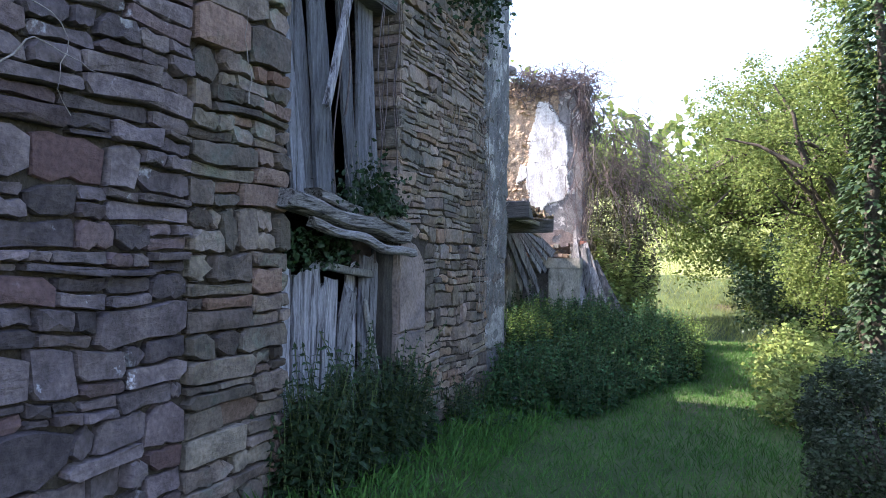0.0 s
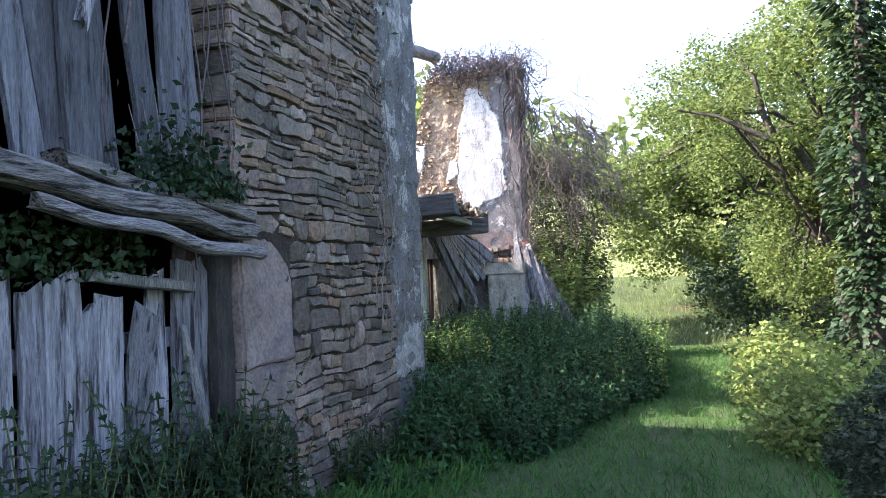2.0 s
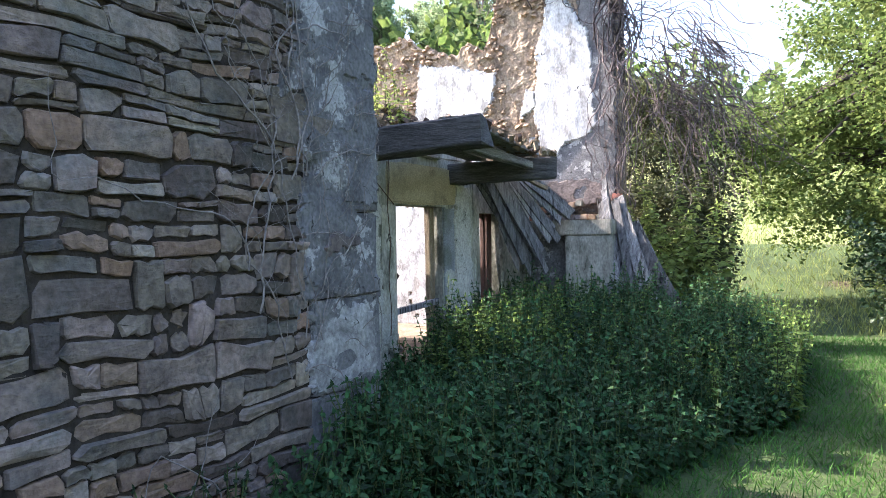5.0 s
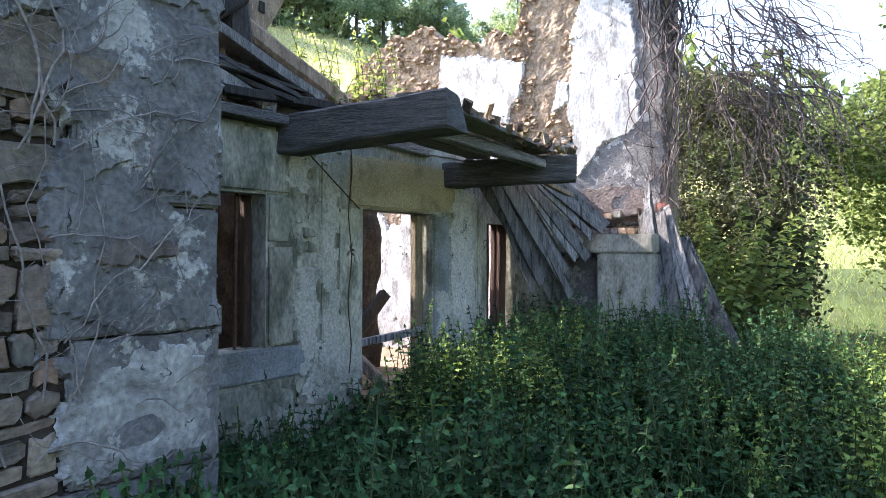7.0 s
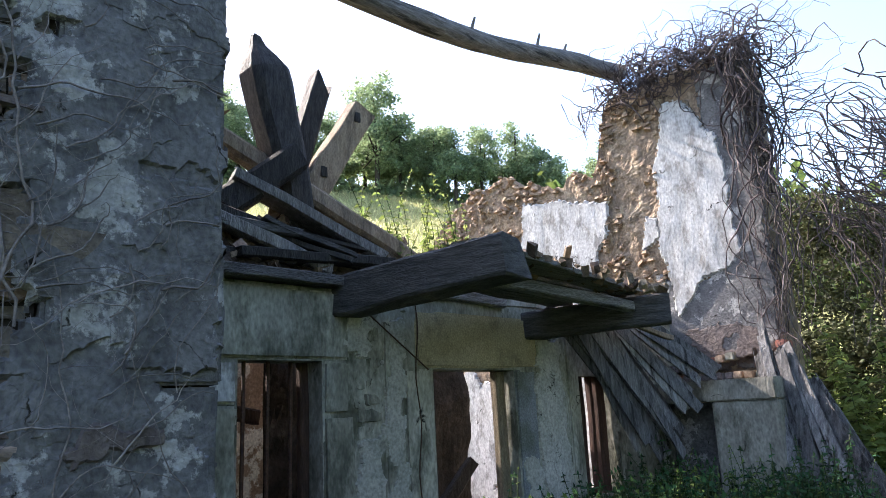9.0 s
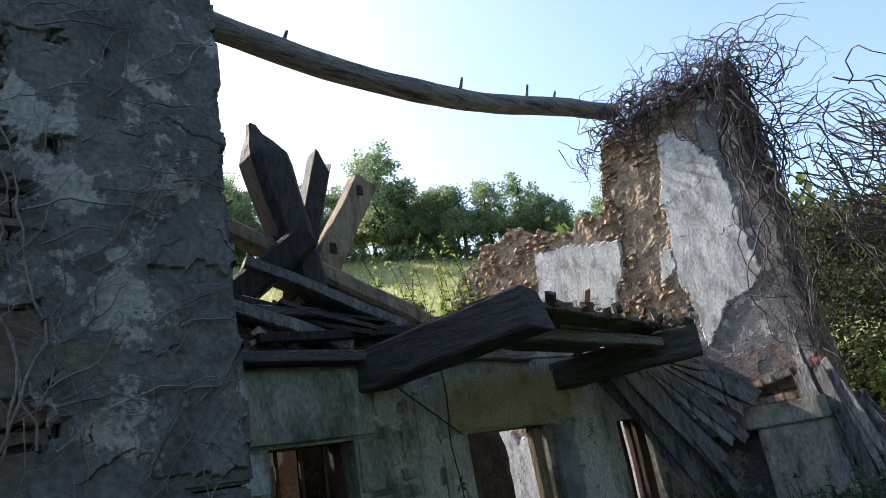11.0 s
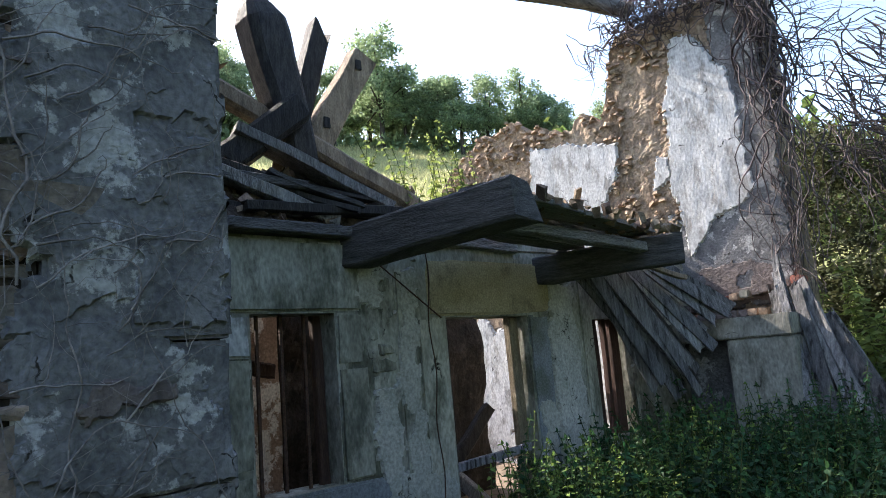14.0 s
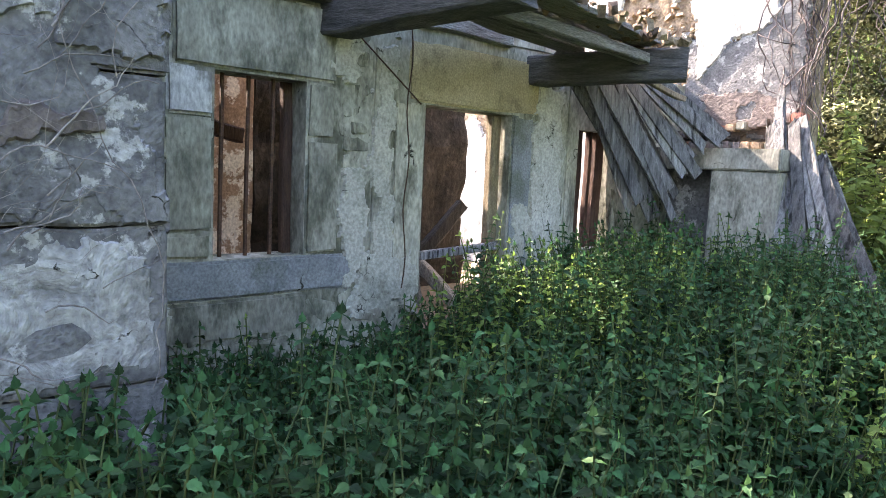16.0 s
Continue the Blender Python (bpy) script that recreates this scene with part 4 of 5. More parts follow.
for k in range(19):
    u = k / 18
    jit = rng.normal(0, 1, 6)
    top = (-3.36 + 0.52 * u + 0.03 * jit[0], 15.24 + 0.05 * (k % 3), 2.0 - 0.55 * u + 0.12 * jit[1])
    bot = (-3.06 + 1.30 * u + 0.04 * jit[2], 14.74 + 0.12 * (k % 3) - 0.1 * u, -0.28)
    timber("leaning_board", top, bot, 0.095 + 0.022 * jit[3], 0.024, WOOD_WORN, "weathered grey board leaning at the corner", "board", "boards leaning at the corner", seed=60 + k, wob=0.012, up=(0.12 * jit[4], -1, 0.2), chip=0.16, seg=10, round_=0.08)
# brick and stone ledge over the doorway
r0 = random.Random(4)
for k in range(26):
    x, z = -4.55 + 0.115 * (k % 13) + r0.uniform(-0.02, 0.02), 1.63 + 0.10 * (k // 13) + 0.20 * (k % 13) / 13 * (k // 13)
    under(block("brick", x - 0.05, x + 0.05, GY - 0.30 + 0.12 * (k // 13) + r0.uniform(-0.04, 0.04), GY - 0.02, z - 0.04, z + 0.04, r0.choice((BRICK, RED_EARTH, RED_EARTH, RUBBLE_STONE, ASHLAR)), None, "", 0.01, 0.012), oven)

# ---- barn doors ----
barn_door = tagged(empty("barn_door", (-3.1, 4.95, -0.1)), "weathered pale plank barn door, split and sagging", "door")
edges = np.array([4.20, 4.33, 4.46, 4.68, 4.80, 4.98, 5.18, 5.32, 5.62])
for k in range(8):
    yc, w = (edges[k] + edges[k + 1]) / 2, edges[k + 1] - edges[k] - 0.014
    zt = (1.50, 1.42, 1.50, 1.36, 1.40, 1.34, 1.46, 1.58)[k] + 0.03 * rng.normal()
    zb = (0.0, 0.55, 0.30, 0.0, 0.42, 0.62, 0.0, 0.2)[k]
    V, F = bar_mesh((-2.985 + 0.018 * rng.normal(), yc + 0.012 * rng.normal(), zb), (-2.985 + 0.018 * rng.normal(), yc + 0.020 * rng.normal(), zt), w, 0.034, seed=80 + k, up=(1, 0, 0), wob=0.017, chip=0.16, round_=0.1, seg=18)
    under(mesh_of("board", V, F, WOOD_PALE), barn_door)
for z0, y0, y1 in ((0.34, 4.2, 5.5), (1.12, 4.2, 5.52)):
    V, F = bar_mesh((-3.035, y0, z0), (-3.035, y1, z0 + 0.04), 0.05, 0.11, seed=int(90 + z0 * 10), wob=0.012)
    under(mesh_of("rail", V, F, WOOD_LOFT), barn_door)
# near-black post, added so that the jamb reveal comes out dark
timber("door_post", (-2.97, 5.72, -0.1), (-2.97, 5.72, 1.72), 0.15, 0.16, WOOD_CHAR, "near-black post added at the jamb to darken the reveal", "post", seed=150, up=(1, 0, 0), wob=0.015)
loft = tagged(empty("loft_boarding", (-3.2, 4.95, 1.9)), "tall grey boards closing the loft opening, leaning", "boarding")
for k in range(13):
    u = k / 12
    y0 = OPEN0 + 0.06 + 1.48 * u
    zt = 3.95 - (0.25 if k == 7 else 0.0)
    V, F = bar_mesh((-3.08 + 0.035 * (k % 3) + 0.015 * rng.normal(), y0 + 0.05 * rng.normal(), 1.92), (-3.16 + 0.04 * (k % 3) + 0.02 * rng.normal(), y0 - 0.30 + 0.30 * u + 0.05 * rng.normal(), zt), rng.uniform(0.13, 0.20), 0.034, seed=95 + k, up=(1, 0.12 * rng.normal(), 0), wob=0.014, round_=0.1, seg=16, chip=0.10)
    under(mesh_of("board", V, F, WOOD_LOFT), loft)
timber("ledge_log", (-2.92, 4.5, 2.04), (-2.84, 5.90, 1.86), 0.16, 0.08, WOOD_LEDGE, "cracked silver timber strip on the ledge", seed=114, seg=30, chip=0.12, wob=0.04)
timber("ledge_log", (-2.85, 4.02, 1.95), (-2.88, 5.86, 1.76), 0.26, 0.13, WOOD_LEDGE, "cracked silver timber ledge over the barn door", seed=110, seg=36, chip=0.14, wob=0.045, round_=0.4)
timber("ledge_log", (-2.78, 4.30, 1.80), (-2.74, 5.86, 1.60), 0.075, 0.07, WOOD_PALE_Y, "bent silver branch under the ledge", seed=112, seg=30, chip=0.1, wob=0.04, round_=0.45)
block("lintel_upper", FX - 0.4, FX - 0.05, OPEN0 - 0.2, OPEN1 + 0.2, 3.75, 4.0, WOOD_BEAM)
tagged(bpy.data.objects["lintel_upper"], "dark timber lintel over the loft opening", "lintel", kind="structure")

# ---- plants ----


def nettles(name, spots, heights, label, leaf=0.090, material=NETTLE, flower=True):
    """Nettle-like stems with opposite drooping leaves."""
    thing = tagged(empty(name, tuple(spots[0])), label, "plants", kind="stuff")
    P, D, S, paths = [], [], [], []
    for (x, y, z), h in zip(spots, heights):
        lean = rng.normal(0, 0.10, 2)
        n = max(4, int(h / 0.052))
        pts = []
        a0 = rng.uniform(0, math.pi)
        for i in range(n + 1):
            u = i / n
            p = np.array([x + lean[0] * u * u * h * 1.5, y + lean[1] * u * u * h * 1.5, z + h * u])
            pts.append(p)
            if u < 0.12:
                continue
            size = leaf * (1.25 - 0.75 * u) * rng.uniform(0.75, 1.25)
            for s in (0, math.pi):
                a = a0 + i * math.pi / 2 + s + rng.normal(0, 0.3)
                P.append(p)
                D.append((math.cos(a), math.sin(a), rng.uniform(-0.6, 0.25)))
                S.append(size)
        P.append(pts[-1])
        D.append((lean[0], lean[1], 1.0))
        S.append(leaf * 0.5)
        paths.append([(Vector(p), 0.004) for p in pts[::3] + [pts[-1]]])
    P, D, S = np.array(P), np.array(D), np.array(S)
    under(soup("leaves", LEAF_V, LEAF_F, turns(D, S), P, material), thing)
    under(tubes("stems", paths, STEM, sides=3), thing)
    for ob in thing.children:
        ob["kind"] = "stuff"
    return thing


def nettle_edge(y):
    """Right edge of the nettle bed at y."""
    return -2.35 + 1.0 * smooth01(6.6, 9.2, y) + 0.72 * smooth01(9.2, 12.2, y) - 0.35 * smooth01(13.5, 16, y) + 0.12 * noise.noise(Vector((y * 1.4, 0, 0)))


spots, hs = [], []
while len(spots) < 3500:
    x, y = rng.uniform(-4.42, -0.4), rng.uniform(6.5, 15.6)
    if x > nettle_edge(y) or (y < END1 + 0.1 and x < FX + 0.06) or (y > 14.8 and x < -3.0):
        continue
    edge = nettle_edge(y) - x
    h = (0.40 + 0.42 * min(1, edge / 0.8)) * rng.uniform(0.7, 1.2) * (1 + 0.55 * noise.noise(Vector((x * 2.1, y * 2.1, 4)))) * (0.80 + 0.20 * smooth01(11.6, 12.8, y)) + (0.25 if rng.uniform() < 0.04 else 0)
    if y < 8.3 or math.hypot(x + 1.58, (y - 11.9) * 0.8) < 0.42:
        if rng.uniform() < 0.75 or math.hypot(x + 1.58, y - 11.9) < 0.45:
            continue
        h *= 0.5
    elif y < 8.8:
        h *= 0.8
    elif x < -2.4:
        h *= 0.55 + 0.45 * smooth01(10.8, 12.6, y)
    spots.append((x, y, ground_z(x, y) - 0.02))
    hs.append(h)
for k in range(170):
    x, y = FX + rng.uniform(0.08, 0.7), rng.uniform(7.7, 9.1)
    spots.append((x, y, ground_z(x, y) - 0.02))
    hs.append(rng.uniform(0.25, 0.5) + 0.25 * smooth01(7.9, 8.6, y))
for k in range(34):
    x, y = rng.uniform(-3.9, -2.0), rng.uniform(11.0, 14.2)
    spots.append((x, y, ground_z(x, y) - 0.02))
    hs.append(rng.uniform(0.95, 1.25))
nettles("nettle_bed", spots, hs, "dense bed of dark green nettles before the ruin")

# taller plants in the lit leaf colour, for sun flecks on the bed
spots, hs = [], []
for k in range(190):
    x, y = rng.uniform(-3.9, -1.1), rng.uniform(11.0, 14.6)
    spots.append((x, y, ground_z(x, y) - 0.02))
    hs.append(rng.uniform(0.75, 1.15) * (1 - 0.42 * smooth01(-2.8, -1.6, x)))
nettles("young_nettles", spots, hs, "taller nettles with sunlight put into their yellow-green leaf colour", 0.075, NETTLE_PALE)
# more lit-coloured plants where the sunbeams of door and window fall
spots, hs = [], []
for k in range(70):
    x = rng.uniform(-4.25, -2.7)
    y = rng.uniform(11.8, 12.9) + 0.13 * (x + 4.5)
    spots.append((x, y, ground_z(x, y) - 0.02))
    hs.append(rng.uniform(0.55, 0.95))
for k in range(40):
    x = rng.uniform(-4.0, -2.6)
    y = rng.uniform(13.6, 14.3) + 0.13 * (x + 4.5)
    spots.append((x, y, ground_z(x, y) - 0.02))
    hs.append(rng.uniform(0.7, 1.1))
nettles("doorway_nettles", spots, hs, "nettles before the doorway, its sunbeam put into their leaf colour", 0.09, NETTLE_PALE)
# lit-coloured plants: sun on the lane edge is painted by their leaves
spots, hs = [], []
for k in range(120):
    y = rng.uniform(11.6, 15.4)
    x = nettle_edge(y) - 0.75 * rng.uniform() ** 1.5
    if math.hypot(x + 1.58, y - 11.9) > 0.6:
        spots.append((x, y, ground_z(x, y) - 0.02))
        hs.append(rng.uniform(0.55, 0.9))
nettles("lane_side_nettles", spots, hs, "nettles along the lane side of the bed, leaves coloured as sunlit", 0.075, NETTLE_PALE)
spots, hs = [], []
for k in range(46):
    x, y = rng.uniform(-4.2, -0.9), rng.uniform(9.6, 14.8)
    if x < nettle_edge(y):
        spots.append((x, y, ground_z(x, y) - 0.02))
        hs.append(rng.uniform(0.9, 1.25) * (0.62 if y < 11.5 else 1.0) * (1 - 0.3 * smooth01(-2.6, -1.4, x)))
nettles("tall_weeds", spots, hs, "tall small-leaved weed spires above the nettles", 0.05, NETTLE_PALE)
spots, hs = [], []
for k in range(26):
    x, y = rng.uniform(-5.32, -4.9), rng.uniform(11.5, 12.7)
    spots.append((x, y, heap_z(x, y) - 0.02))
    hs.append(rng.uniform(0.25, 0.75) if k else 1.05)
nettles("heap_weeds", spots, hs, "yellow-green weeds rooted in the debris heap", 0.075, LEAF_YELLOW)

spots, hs = [], []
for k in range(430):
    y = rng.uniform(3.95, 5.9)
    x = FX + rng.uniform(-0.06, 0.36)
    spots.append((x, y, ground_z(x, y) - 0.02))
    hs.append(rng.uniform(0.25, 0.85) + (0.3 if k % 9 == 0 else 0))
nettles("door_weeds", spots, hs, "dark weeds growing up before the barn door", 0.085, LEAF_IVY)

spots, hs = [], []
for k in range(60):
    x, y = FX + rng.uniform(0.05, 0.2), rng.choice((6.95, 7.25, 7.5)) + 0.09 * rng.normal()
    spots.append((x, y, ground_z(x, y) - 0.02))
    hs.append(rng.uniform(0.2, 0.5))
nettles("wall_weeds", spots, hs, "dark ivy-like weeds at the foot of the stone wall", 0.06, LEAF_IVY)

ledge = tagged(empty("ledge_ivy", (-2.9, 5.3, 1.95)), "dark ivy growing on the timber ledge", "plants")
n = 1500
P = np.stack([rng.uniform(-3.04, -2.72, n), 5.38 + 0.42 * rng.normal(0, 0.6, n), 1.92 + np.abs(rng.normal(0, 0.26, n)) * rng.uniform(0.2, 1, n)], axis=1)
P = P[(P[:, 1] < 5.78) & (P[:, 1] > 4.2)]
P2 = np.stack([rng.uniform(-3.05, -2.85, 500), rng.uniform(4.2, 5.1, 500), rng.uniform(1.48, 1.78, 500)], axis=1)
P = np.vstack([P, P2])
under(soup("leaves", CARD_V, CARD_F, turns(rand_dirs(len(P)), rng.uniform(0.03, 0.07, len(P)), 3), P, LEAF_IVY), ledge)["kind"] = "stuff"
under(tubes("stem", [[(Vector((-2.95 + 0.03 * k, 5.05 + 0.09 * k, 1.9)), 0.006), (Vector((-2.95, 5.1 + 0.09 * k, 2.15)), 0.004), (Vector((-2.98, 5.05 + 0.1 * k, 2.4 + 0.05 * (k % 3))), 0.002)] for k in range(7)], VINE_PALE), ledge)["kind"] = "stuff"
top_ivy = tagged(empty("top_ivy", (-2.8, 6.5, 4.6)), "ivy hanging over the top of the wall", "plants")
n = 1100
P = np.stack([FX + 0.02 + np.abs(rng.normal(0, 0.10, n)), rng.uniform(5.0, 8.4, n), 4.75 - np.abs(rng.normal(0, 0.35, n))], axis=1)
under(soup("leaves", CARD_V, CARD_F, turns(rand_dirs(n, -1, 0.2), rng.uniform(0.04, 0.09, n), 3), P, LEAF_IVY), top_ivy)["kind"] = "stuff"
stems = tagged(empty("hanging_stems", (-2.8, 5.6, 3.0)), "bare climbing stems hanging in the loft opening", "vines")
for k in range(7):
    y0 = (5.72, 5.80, 5.5, 5.62, 5.0, 4.9, 5.74)[k]
    pts = [(Vector((-2.86 - 0.02 * k, y0 + 0.05 * math.sin(i * 0.7 + k), 3.9 - i * (0.13 + 0.02 * (k % 3)))), 0.006 + 0.004 * (k == 4)) for i in range(15 if k != 4 else 9)]
    under(tubes("stem", [pts], VINE), stems)
timber("split_pole", (-2.94, 4.72, 2.72), (-2.90, 5.02, 3.9), 0.06, 0.05, WOOD_PALE, "pale split pole leaning in the loft opening", "pole", seed=140, up=(1, 0, 0), chip=0.1)
timber("split_pole", (-2.78, 5.55, 0.0), (-2.95, 5.40, 1.2), 0.045, 0.04, WOOD_GREY, "pale split pole leaning on the barn door", "pole", seed=141, up=(1, 0, 0), chip=0.1)
timber("split_pole", (-2.95, 4.72, 1.50), (-2.93, 5.42, 1.42), 0.10, 0.06, WOOD_GREY, "mossy grey rail on top of the barn door", "rail", seed=142, chip=0.05)

V, F = [], []
for i in range(15):
    for j in range(15):
        x, y = -2.2 + 1.25 * i / 14, 11.3 + 1.25 * j / 14
        e = max(0.0, 1 - math.hypot(x + 1.575, y - 11.925) / 0.6)
        V.append((x, y, ground_z(x, y) - 0.03 + 0.09 * min(1, e * 2) + (0.05 * noise.noise(Vector((x * 6, y * 6, 2))) + 0.03 * noise.noise(Vector((x * 15, y * 15, 2)))) * min(1, e * 3)))
F = [(i * 15 + j, i * 15 + 15 + j, i * 15 + 16 + j, i * 15 + j + 1) for i in range(14) for j in range(14)]
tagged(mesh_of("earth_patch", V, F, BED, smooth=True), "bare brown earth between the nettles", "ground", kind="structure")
ob = block("fallen_stone", -2.62, -2.32, 8.02, 8.45, -0.30, -0.04, SILL, None, "", 0.04, 0.03, 4)
tagged(ob, "grey stone block lying in the weeds", "stone")

# grass blades on the lane
n = 70000
gp = np.stack([rng.uniform(-2.8, 3.0, n), rng.uniform(1.5, 17.5, n) ** 1.0], axis=1)
gz = np.array([ground_z(a, b) for a, b in gp])
d = rand_dirs(n, 0.35, 1.0)
grass = soup("lane_grass", BLADE_V, BLADE_F, turns(d, rng.uniform(0.04, 0.12, n) * (1 + 0.8 * (np.abs(gp[:, 0] + 0.6) > 1.3))), np.column_stack([gp, gz - 0.005]), GRASS)
tagged(grass, "short lush grass on the lane", "grass", kind="stuff")


def crown(centre, radii, clumps, per, size, hollow=0.55, fuzz=0.28, squash=0.75):
    """Leaf places and directions: clumps over an uneven ellipsoid, with gaps between them."""
    c = rand_dirs(clumps, -0.75, 1.0)
    r = (hollow + (1 - hollow) * rng.uniform(0, 1, clumps) ** 0.6) * (1 + 0.22 * np.sin(c[:, 0] * 4 + 1) * np.cos(c[:, 1] * 5 + c[:, 2] * 4))
    cc = np.array(centre) + c * np.array(radii) * r[:, None]
    off = rand_dirs(clumps * per) * (rng.uniform(0, 1, clumps * per) ** 0.5)[:, None] * fuzz
    off[:, 2] *= squash
    P = np.repeat(cc, per, axis=0) + off
    D = rand_dirs(clumps * per, -0.7, 0.5) + off / fuzz * 0.7
    return P, D, rng.uniform(0.65, 1.25, clumps * per) * size, cc


def tree(name, base, top, trunk_r, crowns, leaf, material, label, limbs=14, per=70, fuzz=0.3):
    """A tapered, forking trunk with limbs to the clumps of an uneven crown."""
    thing = tagged(empty(name, base), label, "tree")
    b, t = Vector(base), Vector(top)
    paths = [[(b.lerp(t, i / 8) + Vector(noise.noise_vector(Vector((i * 0.5, base[0], 1)))) * 0.12 * min(1, i), trunk_r * (1 - 0.75 * i / 8)) for i in range(9)]]
    allP, allD, allS = [], [], []
    for centre, radii, clumps in crowns:
        P, D, S, cc = crown(centre, radii, clumps, per, leaf, fuzz=fuzz)
        allP.append(P), allD.append(D), allS.append(S)
        for c in cc[:limbs]:
            s = b.lerp(t, rng.uniform(0.35, 0.95))
            e = Vector(c)
            m = s.lerp(e, 0.5) + Vector(rng.normal(0, 0.15, 3)) + Vector((0, 0, 0.15))
            r0 = trunk_r * rng.uniform(0.2, 0.4)
            paths.append([(s, r0), (s.lerp(m, 0.6), r0 * 0.8), (m, r0 * 0.65), (m.lerp(e, 0.6), r0 * 0.4), (e, r0 * 0.15)])
    under(tubes("trunk", paths, BARK, sides=6), thing)
    under(soup("crown", CARD_V, CARD_F, turns(np.vstack(allD), np.concatenate(allS), 3.1), np.vstack(allP), material), thing)
    return thing


garden = tree("garden_tree", (1.9, 13.6, -0.3), (1.7, 13.5, 3.6), 0.14, [((1.95, 13.6, 1.7), (1.35, 1.5, 1.5), 170), ((1.55, 13.7, 3.6), (1.9, 1.6, 1.4), 150)], 0.066, LEAF_TREE, "leafy green tree with low spreading branches", 16, 120, 0.32)
tree("orchard_tree", (1.6, 22.4, 0.0), (1.0, 22.2, 6.4), 0.24, [((0.7, 22.2, 2.6), (3.0, 2.4, 2.2), 190), ((1.1, 22.4, 5.0), (2.5, 2.2, 2.2), 150), ((-1.2, 21.8, 3.4), (1.4, 1.3, 1.1), 60), ((2.2, 21.6, 1.4), (2.6, 1.6, 1.5), 120)], 0.105, LEAF_TREE, "broad leafy tree in the orchard beyond the lane", 24, 110, 0.5)
under(tubes("limb", [[(Vector(p), r) for p, r in (((1.6, 12.95, 2.2), 0.07), ((1.18, 12.55, 2.9), 0.055), ((0.75, 12.5, 3.1), 0.042), ((0.2, 12.6, 3.45), 0.025), ((-0.3, 12.7, 3.6), 0.015))],
                     [(Vector(p), r) for p, r in (((0.95, 12.55, 3.0), 0.05), ((0.78, 12.5, 3.4), 0.042), ((0.7, 12.5, 3.9), 0.03), ((0.4, 12.5, 4.4), 0.012))]], BARK, sides=7), garden)
tree("tall_tree", (3.2, 13.6, -0.3), (3.0, 13.6, 6.5), 0.2, [((3.0, 13.8, 5.0), (2.0, 2.0, 3.4), 300), ((3.6, 13.6, 1.6), (1.3, 1.5, 1.7), 150)], 0.072, LEAF_TREE, "tall yellow-green tree beside the lane", 14, 120, 0.34)
ivy = tagged(empty("ivy_trunk", (1.62, 11.0, -0.3)), "tree trunk smothered in dark ivy", "tree")
under(tubes("trunk", [[(Vector((1.62 + 0.06 * math.sin(i), 11.0, -0.3 + 0.55 * i)), 0.13 - 0.008 * i) for i in range(11)]], BARK, sides=8), ivy)
n = 5200
a, hh = rng.uniform(0, 2 * math.pi, n), rng.uniform(0, 5.8, n)
rr = 0.16 + 0.20 * rng.uniform(0, 1, n) + 0.10 * np.sin(hh * 3)
P = np.stack([1.62 + rr * np.cos(a), 11.0 + rr * np.sin(a), hh - 0.2], axis=1)
D = np.stack([np.cos(a), np.sin(a), rng.uniform(-1, 0, n)], axis=1)
under(soup("ivy_leaves", CARD_V, CARD_F, turns(D, rng.uniform(0.06, 0.13, n)), P, LEAF_IVY), ivy)


def bush(name, centre, radii, clumps, per, leaf, material, label, fuzz=0.16, hollow=0.5):
    thing = tagged(empty(name, (centre[0], centre[1], ground_z(centre[0], centre[1]))), label, "bush")
    P, D, S, cc = crown(centre, radii, clumps, per, leaf, hollow, fuzz)
    keep = P[:, 2] > ground_z(centre[0], centre[1])
    under(soup("leaves", CARD_V, CARD_F, turns(D[keep], S[keep], 3.1), P[keep], material), thing)
    root = Vector((centre[0], centre[1], ground_z(centre[0], centre[1])))
    under(tubes("twigwork", [[(root, 0.012), (root.lerp(Vector(c), 0.5), 0.008), (Vector(c), 0.003)] for c in cc[:60]], BARK, sides=3), thing)["kind"] = "stuff"
    return thing


bush("sunlit_bush", (0.80, 11.2, 0.15), (0.62, 1.2, 0.50), 120, 55, 0.075, LEAF_WEED, "sunlit yellow-green bush beside the lane", 0.26, 0.3)
bush("lane_weeds", (0.88, 9.4, 0.05), (0.66, 1.0, 0.55), 105, 45, 0.075, LEAF_WEED, "leafy weeds at the edge of the lane", 0.25, 0.3)
bush("box_hedge", (1.05, 5.65, 0.36), (0.62, 1.0, 0.57), 520, 60, 0.032, LEAF_BOX, "clipped dark rounded box bush", 0.09, 0.93)
spots, hs = [], []
for k in range(26):
    x, y = -2.62 + 0.30 * rng.normal(), 16.3 + 0.25 * rng.normal()
    spots.append((x, y, ground_z(x, y) - 0.02))
    hs.append(rng.uniform(1.5, 2.3) if k > 2 else 2.7)
nettles("young_elder", spots, hs, "bright green young elder shoots behind the boards", 0.19, LEAF_YELLOW)
bush("dark_thicket", (-3.35, 18.3, 0.9), (1.25, 0.8, 1.4), 230, 70, 0.085, LEAF_BROWN, "dense undergrowth behind the young elder", 0.26, 0.55)
bush("bramble_thicket", (-3.75, 19.6, 2.1), (1.6, 1.4, 2.4), 430, 60, 0.085, LEAF_BROWN, "dark thicket behind the gable", 0.3, 0.6)
bush("lane_thicket", (1.9, 17.6, 0.9), (2.2, 1.0, 1.3), 230, 60, 0.09, LEAF_IVY, "dark undergrowth under the tree", 0.25, 0.5)

